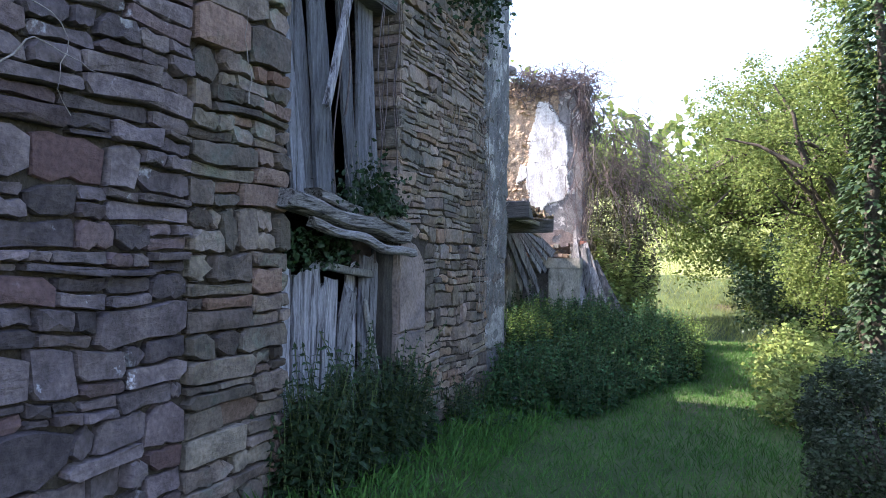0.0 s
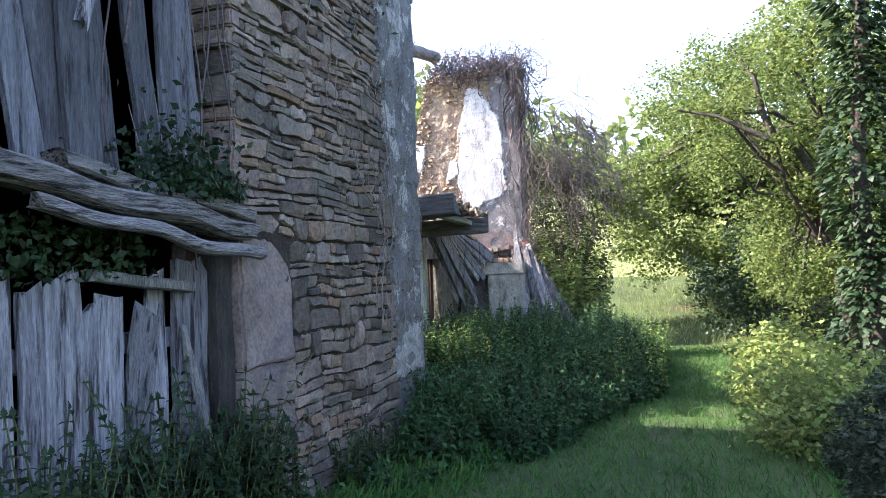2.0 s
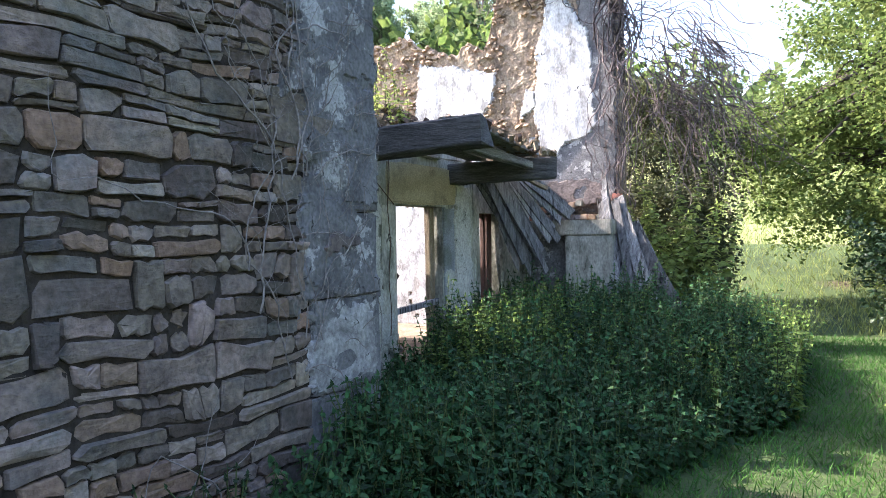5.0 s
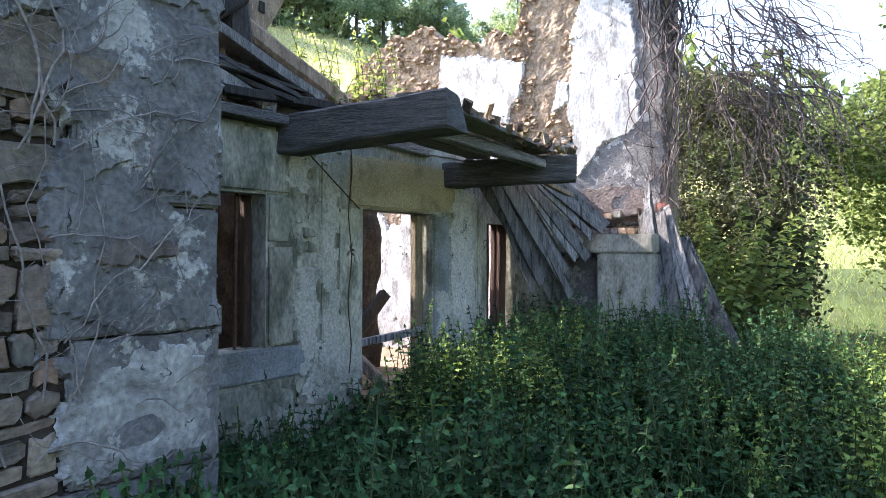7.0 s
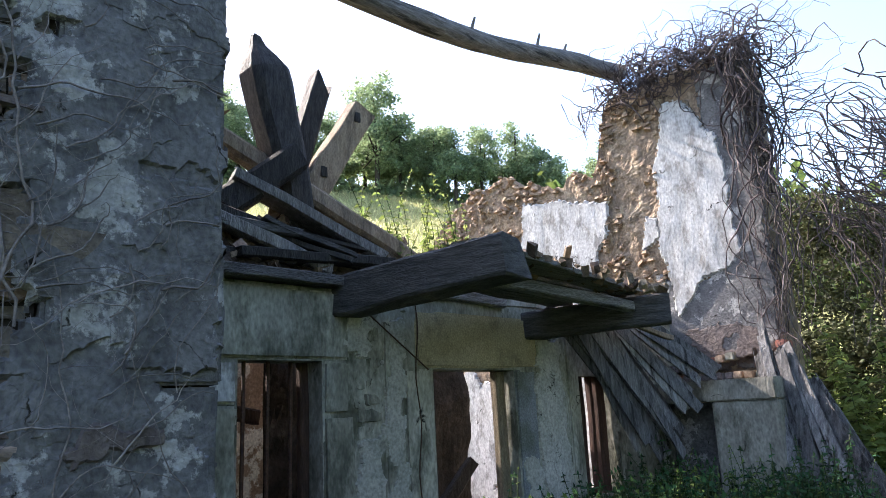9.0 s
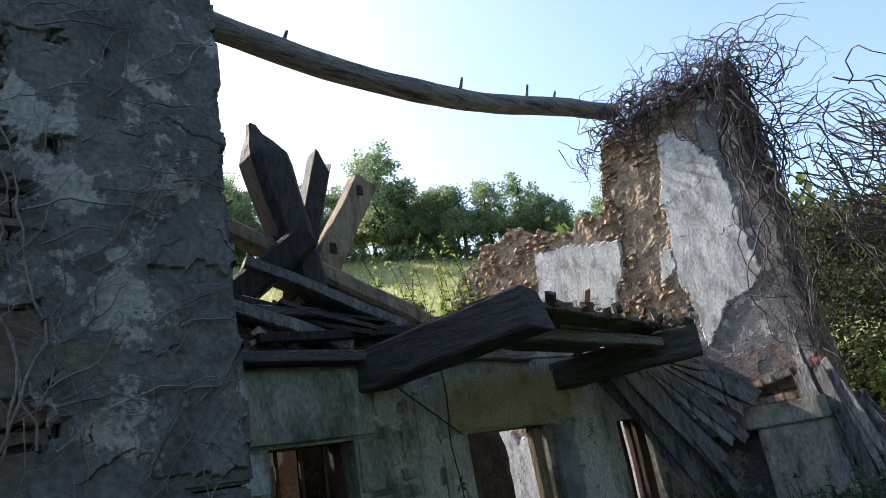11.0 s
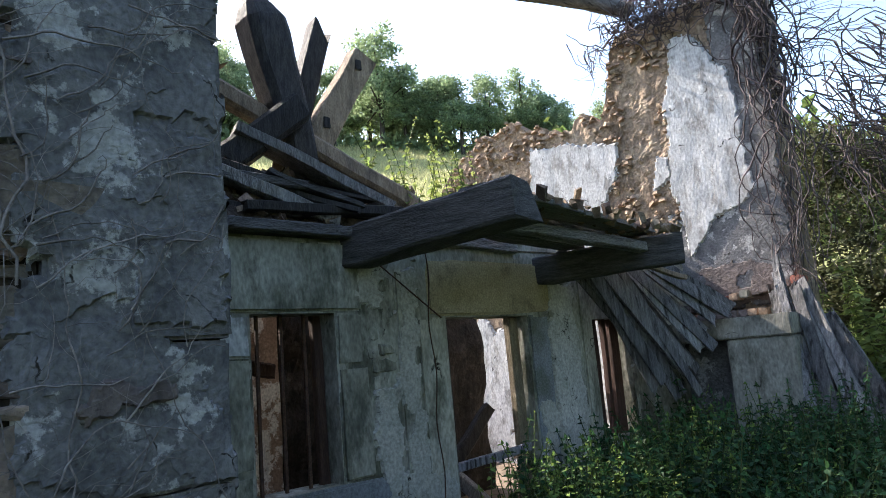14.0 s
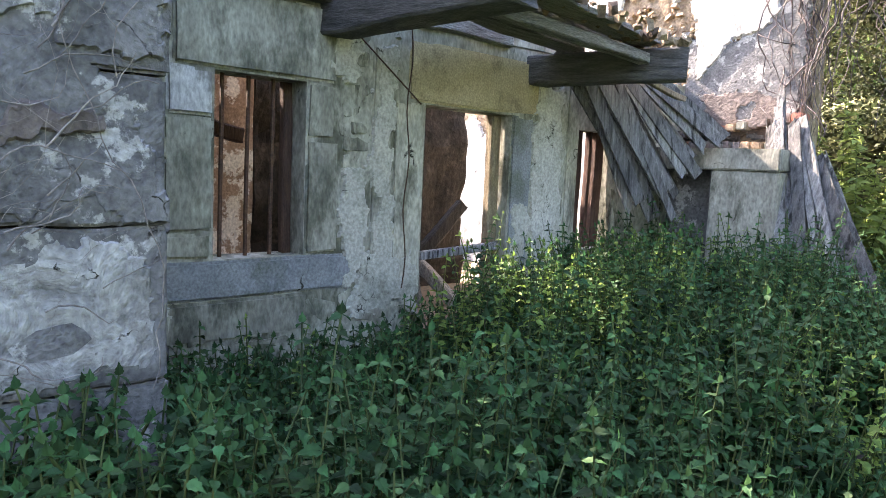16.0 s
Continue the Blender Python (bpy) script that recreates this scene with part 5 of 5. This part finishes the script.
# ---- far trees on the hill ----
protos = []
for k in range(4):
    PS, DS, SS, cc = [], [], [], []
    lobes = [((0, 0, 4.6), (1.9, 1.9, 3.2))] + [((1.5 * math.cos(q * 2.1 + k), 1.5 * math.sin(q * 2.1 + k), rng.uniform(2.4, 6.6)), (1.3 * rng.uniform(0.8, 1.3),) * 2 + (rng.uniform(0.9, 1.6),)) for q in range(6)] + [((rng.normal(0, 0.5), rng.normal(0, 0.5), 7.2 + rng.uniform(-0.5, 0.5)), (1.1, 1.1, 1.5))]
    for c, r in lobes:
        P, D, S, c2 = crown(c, r, 26, 34, 0.25, 0.2, 0.55)
        PS.append(P), DS.append(D), SS.append(S)
        cc += list(c2[:2])
    P, D, S = np.vstack(PS), np.vstack(DS), np.concatenate(SS)
    thing = tagged(empty("hill_tree"), "broad green tree on the hillside", "tree", "trees on the hill")
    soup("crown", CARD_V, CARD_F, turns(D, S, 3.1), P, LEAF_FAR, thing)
    tubes("trunk", [[(Vector((0, 0, -0.5)), 0.22), (Vector((0.1, 0, 3)), 0.16), (Vector((0, 0.1, 7)), 0.06)]] + [[(Vector((0, 0, 3)), 0.09), (Vector(c), 0.03)] for c in cc[:8]], BARK, thing, 5)
    protos.append(thing)
def crest(ang):
    """Distance from the lane to the edge of the wood in that direction."""
    return 46.4 / (0.68 * math.sin(ang) + 0.5 * math.cos(ang))


for k in range(44):
    ang = radians(27 + 49 * k / 43 + rng.normal(0, 0.8))
    dist = crest(ang) * (rng.uniform(0.985, 1.03) if k % 2 else rng.uniform(1.04, 1.12))
    x, y = -math.sin(ang) * dist, 8 + math.cos(ang) * dist
    s = rng.uniform(0.58, 0.95) + 0.2 * (45.5 < math.degrees(ang) < 47.5) + 0.3 * (50.5 < math.degrees(ang) < 53)
    m = Matrix.Translation((x, y, ground_z(x, y))) @ Matrix.Rotation(rng.uniform(0, 6.28), 4, "Z") @ Matrix.Diagonal((s, s, s * rng.uniform(0.85, 1.25), 1))
    if k < 4:
        protos[k].matrix_basis = m
        protos[k].scale = (1, 1, 1)
    else:
        ob = copy_thing(protos[k % 4], m)
        ob.matrix_basis = m
for k in range(40):
    x, y = rng.uniform(-36, 45), rng.uniform(95, 140)
    copy_thing(protos[k % 4], Matrix.Translation((x, y, ground_z(x, y))) @ Matrix.Rotation(rng.uniform(0, 6.28), 4, "Z"))
for k in range(10):
    x, y = rng.uniform(7, 14), rng.uniform(4, 30)
    copy_thing(protos[k % 4], Matrix.Translation((x, y, ground_z(x, y) - 0.5)) @ Matrix.Rotation(rng.uniform(0, 6.28), 4, "Z"))
n = 7500
ang = np.radians(rng.uniform(27, 78, n))
dist = 46.4 / (0.68 * np.sin(ang) + 0.5 * np.cos(ang)) * rng.uniform(1.0, 1.08, n)
P = np.stack([-np.sin(ang) * dist, 8 + np.cos(ang) * dist, np.zeros(n)], axis=1)
P[:, 2] = [ground_z(a, b) for a, b in P[:, :2]]
P[:, 2] += rng.uniform(0, 1, n) ** 1.3 * (1.9 + 1.3 * np.sin(ang * 40))
tagged(soup("hill_undergrowth", CARD_V, CARD_F, turns(rand_dirs(n), rng.uniform(0.4, 0.8, n), 3.1), P, LEAF_FAR), "undergrowth along the wood edge, paled by haze in its colour", "bushes", kind="stuff")
n = 26000
P = np.stack([rng.uniform(-30, 50, n), rng.uniform(47, 105, n), np.zeros(n)], axis=1)
P[:, 2] = [ground_z(a, c) for a, c in P[:, :2]]
P[:, 2] += rng.uniform(0, 1, n) * (4.5 + 3.0 * np.sin(P[:, 0] * 0.5) * np.cos(P[:, 1] * 0.37))
tagged(soup("far_woods", CARD_V, CARD_F, turns(rand_dirs(n), rng.uniform(0.5, 1.2, n), 3.1), P, LEAF_TREE), "distant wooded ridge", "woods", kind="stuff")
n = 90000
ang = np.radians(rng.uniform(14, 76, n))
dist = 46.4 / (0.68 * np.sin(ang) + 0.5 * np.cos(ang)) * np.sqrt(rng.uniform(0.06, 1.1, n))
mp = np.stack([-np.sin(ang) * dist, 8 + np.cos(ang) * dist], axis=1)
mq = np.stack([rng.uniform(-7, 2, 22000), rng.uniform(18.0, 45, 22000)], axis=1)
mp = mp[(mp[:, 0] < -9.8) | (mp[:, 1] > 18.5)]
mz = np.array([ground_z(a, b) for a, b in mp])
tagged(soup("meadow_grass", BLADE_V, BLADE_F, turns(rand_dirs(len(mp), 0.5, 1.0), rng.uniform(0.25, 0.5, len(mp))), np.column_stack([mp, mz - 0.01]), GRASS_DRY), "tall dry meadow grass on the hillside", "grass", kind="stuff")
mz = np.array([ground_z(a, b) for a, b in mq])
tagged(soup("slope_grass", BLADE_V, BLADE_F, turns(rand_dirs(len(mq), 0.5, 1.0), rng.uniform(0.11, 0.24, len(mq))), np.column_stack([mq, mz - 0.01]), GRASS_TALL), "tall green grass on the slope beyond the lane", "grass", kind="stuff")

# ---- dead vines: nest on the gable, stems on the pillar ----


def wander(p, d, n, step, r, turn=0.5, pull=None, flat=None):
    out = [(p.copy(), r)]
    for i in range(n):
        d = (d + Vector(rng.normal(0, turn, 3)) + (pull(p) if pull else Vector())).normalized()
        p = p + d * step
        if flat is not None:
            p.x = flat + 0.012 * rng.uniform()
        out.append((p.copy(), r * (1 - 0.7 * (i + 1) / n)))
    return out


nest = tagged(empty("vine_nest", (-4.0, 15.7, 5.3)), "tangle of bare dead vines on the gable top", "vines")
paths = []
for k in range(330):
    p = Vector((rng.uniform(-5.1, -3.0), 15.55 + rng.uniform(-0.15, 0.5), 5.15 + rng.uniform(0, 0.42)))
    paths.append(wander(p, Vector(rng.normal(0, 1, 3)), 14, 0.09, rng.uniform(0.006, 0.014), 0.55, lambda q: Vector((-(q.x + 4.0) * 0.25, -(q.y - 15.7) * 0.5, -(q.z - 5.5) * 0.8))))
for k in range(80):
    p = Vector((-3.2 + 0.2 * rng.normal(), 15.6 + 0.25 * rng.normal(), rng.uniform(3.9, 5.5)))
    paths.append(wander(p, Vector((1, 0.15, 0.5)), int(rng.uniform(8, 22)), 0.09, rng.uniform(0.005, 0.012), 0.45, lambda q: Vector((0.10, 0.02, -0.04))))
for k in range(26):
    p = Vector((rng.uniform(-4.9, -3.0), 15.7 + 0.2 * rng.normal(), 5.55))
    paths.append(wander(p, Vector((0.2 * rng.normal(), 0, 1)), int(rng.uniform(4, 9)), 0.08, rng.uniform(0.004, 0.009), 0.35))
for k in range(34):
    p = Vector((rng.uniform(-5.6, -4.9), 15.7 + 0.2 * rng.normal(), 5.35))
    paths.append(wander(p, Vector((-0.1, 0, -1)), int(rng.uniform(5, 11)), 0.075, rng.uniform(0.004, 0.009), 0.4))
for k in range(42):
    p = Vector((-3.2 + 0.12 * rng.normal(), 15.45 + 0.1 * rng.normal(), 5.3))
    paths.append(wander(p, Vector((0, 0, -1)), 34, 0.12, rng.uniform(0.006, 0.018), 0.36, lambda q: Vector(((-3.17 - q.x) * 0.8, (15.5 - q.y) * 0.8, -0.35))))
for k in list(range(0, 330, 16)) + list(range(330, 510, 8)):
    under(tubes("branch", [paths[k]], VINE), nest)
under(tubes("tangle", [p for k, p in enumerate(paths) if not (k < 330 and k % 16 == 0) and not (k >= 330 and k % 8 == 0)], VINE), nest)["kind"] = "stuff"

cascade = tagged(empty("vine_cascade", (-2.6, 16.3, 3.5)), "brown dead vines trailing from the gable corner", "vines")
cp = []
for k in range(170):
    p = Vector((rng.uniform(-3.1, -2.0), rng.uniform(16.0, 17.2), rng.uniform(3.2, 4.9)))
    cp.append(wander(p, Vector((0.5, 0.2, -0.2)), int(rng.uniform(12, 26)), 0.10, rng.uniform(0.006, 0.013), 0.35, lambda q: Vector((0.08, 0.0, -0.22))))
for p in cp[:24]:
    under(tubes("branch", [p], VINE), cascade)
under(tubes("tangle", cp[24:], VINE), cascade)["kind"] = "stuff"

pv = tagged(empty("pillar_vines", (FX, 8.4, 0)), "bare pale vine stems clinging to the rendered pillar", "vines")
main, fine = [], []
for k in range(12):
    y0 = (7.84, 7.98, 8.07, 8.13, 8.19, 8.26, 8.33, 8.10, 8.22, 8.60, 8.76, 8.88)[k]
    z0 = rng.uniform(0.0, 1.9) if k < 9 else rng.uniform(0.0, 2.4)
    p = wander(Vector((FX + 0.034, y0, z0)), Vector((0, rng.normal(0, 0.2), 1)), int(rng.uniform(26, 46)), 0.085, rng.uniform(0.003, 0.0065) * (1 if k < 9 else 0.6), 0.38, lambda q: Vector((0, (y0 - q.y) * 0.25, 0.25)), FX + 0.036)
    main.append(p)
    for q, r in p[2::2]:
        side = 1 if rng.uniform() < 0.62 else -1
        b = wander(q.copy(), Vector((0, side * rng.uniform(0.5, 1.0), rng.uniform(0.1, 0.9))), int(rng.uniform(5, 15)), 0.045, r * rng.uniform(0.25, 0.5), 0.28, lambda g: Vector((0, side * 0.06, 0.05)), FX + 0.034)
        fine.append(b)
        if rng.uniform() < 0.6:
            g = b[len(b) // 2][0]
            fine.append(wander(g.copy(), Vector((0, -side * 0.3, 1)), int(rng.uniform(4, 9)), 0.04, r * 0.2, 0.35, None, FX + 0.034))
for k in range(64):
    q = Vector((FX + 0.042, rng.uniform(8.15, 8.75), rng.uniform(0.6, 3.7)))
    fine.append(wander(q, Vector((0, 1, rng.uniform(0.1, 1.2))), int(rng.uniform(6, 18)), 0.045, rng.uniform(0.0028, 0.0055), 0.27, None, FX + 0.040))
fine = [[(q, r) for q, r in p if q.y < END1 - 0.02] for p in fine]
fine = [p for p in fine if len(p) > 2]
main = [[(q, r) for q, r in p if q.y < END1 - 0.02] for p in main]
for p in main + fine[:60]:
    under(tubes("stem", [p], VINE_PALE, sides=5), pv)
under(tubes("fine_growth", fine[60:], VINE_PALE), pv)["kind"] = "stuff"

wall_creeper = tagged(empty("wall_creeper", (FX, 5.0, 1.0)), "thin bare stems straggling over the stone wall", "vines")
for y0, z0, dy, dz, n in ((7.30, -0.1, 0.05, 1.0, 12), (7.42, 0.0, -0.1, 1.0, 9), (7.55, 0.1, 0.1, 1.0, 14), (1.6, 2.75, 1.0, 0.15, 18), (2.0, 2.35, 0.8, 0.5, 12), (2.6, 3.0, 0.5, 0.8, 9), (3.6, 2.5, -0.2, 0.9, 9), (7.0, 3.2, 0.2, -1.0, 16), (6.7, 3.6, 0.1, -1.0, 12), (7.5, 2.6, -0.1, 1.0, 20), (7.75, 1.2, 0.1, 1.0, 26)):
    under(tubes("stem", [wander(Vector((FX + 0.05, y0, z0)), Vector((0, dy, dz)), n, 0.07, 0.0048, 0.28, None, FX + 0.046)], VINE_PALE, sides=5), wall_creeper)

# ---- stones of the barn wall ----
pier_z = (-0.4, 0.44, 1.0, 1.52, 2.08, 2.70, 3.32, 3.98, TOP1)
for k, (z0, z1) in enumerate(zip(pier_z, pier_z[1:])):
    block("pier_block", FX - 0.4, FX + 0.004 + 0.004 * (k % 2), 8.22 + 0.08 * (k % 2), END1 - 0.006 * (k % 3), z0 + 0.004, z1 - 0.004, RENDER_GREY, wall_barn, "grey patched lime render over a corner block", 0.012, 0.014, 5)
block("pier_block", FX - 0.3, FX + 0.022, 7.98, 8.52, 1.86, 2.07, STONE_MID, wall_barn, "brown stone showing through the render", 0.02, 0.012, 4)
for k, (y0, y1, z0, z1, mt) in enumerate(((8.20, 8.93, 0.46, 0.98, PALE_RENDER), (8.18, 8.93, 1.02, 1.55, RENDER_GREY), (8.25, 8.7, 1.25, 1.62, RENDER_GREY), (8.45, 8.80, 3.05, 3.45, PALE_RENDER), (8.28, 8.93, 2.3, 3.0, RENDER_GREY), (8.3, 8.93, 3.0, 3.9, RENDER_GREY), (8.24, 8.93, 1.6, 2.3, RENDER_GREY), (8.08, 8.75, 2.15, 3.3, RENDER_GREY), (8.02, 8.5, 3.2, 4.7, RENDER_GREY), (8.4, 8.94, 2.9, 4.6, RENDER_GREY), (8.2, 8.6, 3.5, 4.7, PALE_RENDER), (8.55, 8.93, 1.55, 2.15, RENDER_GREY), (8.30, 8.72, 1.26, 1.40, RED_EARTH))):
    plaster("render_coat", y0, y1, z0, z1, mt, wall_barn, "flaking coat of lime render", 30.0 + k, 0.11, y=FX + 0.014 + 0.0014 * k, face="x", holes=0.42, cell=0.018)


def courses(y0, y1, z0, z1, wide, tall, r):
    """Divides a stretch of wall into rough courses: stones of uneven length, some stacked two to a course, some standing through."""
    out, z, k = [], z0, 0
    while z < z1 - 0.02:
        h = tall * r.uniform(0.5, 1.9)
        if z + h > z1 - tall * 0.5:
            h = z1 - z
        y = y0
        while y < y1 - 0.02:
            w = wide * r.choice((0.45, 0.65, 0.9, 1.1, 1.5)) * r.uniform(0.8, 1.2)
            if h < tall * 0.8:
                w *= 1.3
            if y + w > y1 - wide * 0.35:
                w = y1 - y
            if h > tall * 0.85 and r.random() < 0.55:
                c = z + h * r.uniform(0.3, 0.7)
                out.append((y, y + w, z, c))
                if w > wide * 0.8:
                    m = y + w * r.uniform(0.3, 0.7)
                    out += [(y, m, c, z + h), (m, y + w, c, z + h)]
                else:
                    out.append((y, y + w, c, z + h))
            else:
                out.append((y, y + w, z, z + h))
            y += w
        z += h
    return out


def warp(y, z, y0, y1):
    """The uneven run of the courses, still at the jambs."""
    k = min(1.0, max(0.0, (y - y0) * 5), max(0.0, (y1 - y) * 5))
    d = noise.noise_vector(Vector((y * 1.7, z * 2.0, 3)))
    f = noise.noise_vector(Vector((y * 7, z * 7, 8)))
    return y + (d.x * 0.06 + f.x * 0.030) * k, z + (d.y * 0.050 + f.y * 0.012) * (0.4 + 0.6 * k)


def set_stones(cells, y0, y1, material, rest_material, pick, seed, joint=0.0048, limit=300, deep=0.032, FX=FX, owner=None, rim=0.020):
    """Each stone: a cut-cornered outline in its bed, a worn rim and an uneven face, proud of the mortar."""
    r = random.Random(seed)
    RV, RF, made = [], [], 0
    for a, b, c, d in cells:
        g = joint * r.uniform(0.6, 1.8)
        a, b, c, d = a + g, b - g, c + g * 0.8, d - g * 0.8
        w, h = b - a, d - c
        e = min(w, h) * r.uniform(0.10, 0.62)
        sag, lift, lean = min(0.022, 0.16 * h), min(0.022, 0.16 * h), r.uniform(-0.05, 0.05)
        out = [(a, c + e * r.random()), (a + e * r.uniform(0.4, 1.4), c), ((a + b) / 2, c + r.uniform(-0.2, 1.0) * sag), (b - e * r.uniform(0.4, 1.4), c), (b, c + e * r.random()),
               (b, d - e * r.random()), (b - e * r.uniform(0.4, 1.4), d), ((a + b) / 2, d - r.uniform(-0.2, 1.0) * lift), (a + e * r.uniform(0.4, 1.4), d), (a, d - e * r.random())]
        cy = (a + b) / 2
        out = [warp(p, q + lean * (p - cy) * min(1.0, 0.25 / w), y0, y1) for p, q in out]
        n = len(out)
        my, mz = sum(p for p, q in out) / n, sum(q for p, q in out) / n
        x = FX + r.uniform(-deep, deep * 0.8)
        tip, nod = r.uniform(-0.024, 0.024), r.uniform(-0.016, 0.016)
        V = [(FX - 0.10, p, q) for p, q in out]
        V += [(x - rim + r.uniform(-0.006, 0.006), p, q) for p, q in out]
        inset = min(0.008, min(w, h) * 0.10)
        for p, q in out:
            f = 1 - inset / max(0.03, math.hypot(p - my, q - mz))
            V.append((x + r.uniform(-0.005, 0.005) + tip * (p - my) / w + nod * (q - mz) / h, my + (p - my) * f, mz + (q - mz) * f))
        V.append((x + r.uniform(-0.004, 0.007), my + r.uniform(-0.2, 0.2) * w, mz + r.uniform(-0.15, 0.15) * h))
        F = [(s + k, s + (k + 1) % n, s + n + (k + 1) % n, s + n + k) for s in (0, n) for k in range(n)]
        F += [(2 * n + k, 2 * n + (k + 1) % n, 3 * n) for k in range(n)]
        if pick(my, mz) and made < limit:
            mesh_of("stone", V, F, material, owner or wall_barn)
            made += 1
        else:
            s = len(RV)
            RV += V
            RF += [tuple(s + q for q in f) for f in F]
    if RV:
        mesh_of("far_stones", RV, RF, rest_material, owner or wall_barn)["kind"] = "stuff"


bm = bmesh.new()
add_box(bm, FX - 0.08, FX - 0.026, OPEN1 + 0.04, 8.29, -0.38, 4.8)
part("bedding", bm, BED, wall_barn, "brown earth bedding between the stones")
r1 = random.Random(11)
cells = courses(0.9, 3.17, -0.35, 4.6, 0.36, 0.135, r1)
set_stones(cells, 0.9, 3.17, STONE_DARK, STONE_DARK_REST, lambda y, z: y > 1.3 and -0.2 < z < 3.6, 1)
cells = courses(3.18, OPEN0, -0.35, 4.6, 0.36, 0.145, r1)
set_stones(cells, 3.18, OPEN0, STONE_MID, STONE_MID, lambda y, z: z < 3.8, 2)
cells = courses(6.43, 8.27, -0.35, 1.72, 0.26, 0.125, r1)
set_stones(cells, 6.43, 8.27, STONE, STONE_REST, lambda y, z: True, 3, 0.0055, deep=0.017, rim=0.014)
cells = courses(OPEN1 + 0.005, 8.27, 1.73, 4.8, 0.28, 0.085, r1)
set_stones(cells, OPEN1, 8.27, STONE, STONE_REST, lambda y, z: z < 3.0, 4, 0.0040, deep=0.015, rim=0.013)
for z0, z1, y1 in ((-0.4, 0.42, 6.36), (0.43, 0.60, 6.40), (0.61, 0.885, 6.43), (0.895, 1.71, 6.42)):
    ob = block("quoin", FX - 0.5, FX + 0.015, OPEN1 + 0.0, y1, z0, z1, QUOIN, wall_barn, "large dressed sandstone block", 0.02, 0.022, 8)
    if z1 > 1.7:
        for v in ob.data.vertices:
            over = max(0.0, v.co.z - 1.38) ** 2 * 2.6
            v.co.y -= over * max(0.0, (v.co.y - 5.85) / 0.55)
for q, (y0, y1, z0, z1, wd, tl) in enumerate(((10.86, 11.10, 0.62, 2.26, 0.2, 0.16), (9.2, 11.6, -0.3, 0.34, 0.3, 0.15), (12.95, 13.40, 1.2, 2.27, 0.22, 0.15), (14.43, 15.2, -0.3, 1.7, 0.25, 0.16))):
    cells = courses(y0, y1, z0, z1, wd, tl, r1)
    set_stones(cells, y0, y1, ASHLAR, ASHLAR, lambda y, z: True, 20 + q, 0.010, deep=0.012, FX=HX + 0.006, owner=wall_facade)
r2 = random.Random(5)
z = 1.73
while z < 3.7:
    h = r2.uniform(0.09, 0.22)
    block("jamb_stone", FX - 0.52, FX + r2.uniform(-0.01, 0.02), OPEN1 - r2.uniform(0.0, 0.04), OPEN1 + r2.uniform(0.05, 0.10), z + 0.006, z + h - 0.006, STONE, wall_barn, "", 0.014, 0.018)
    z += h
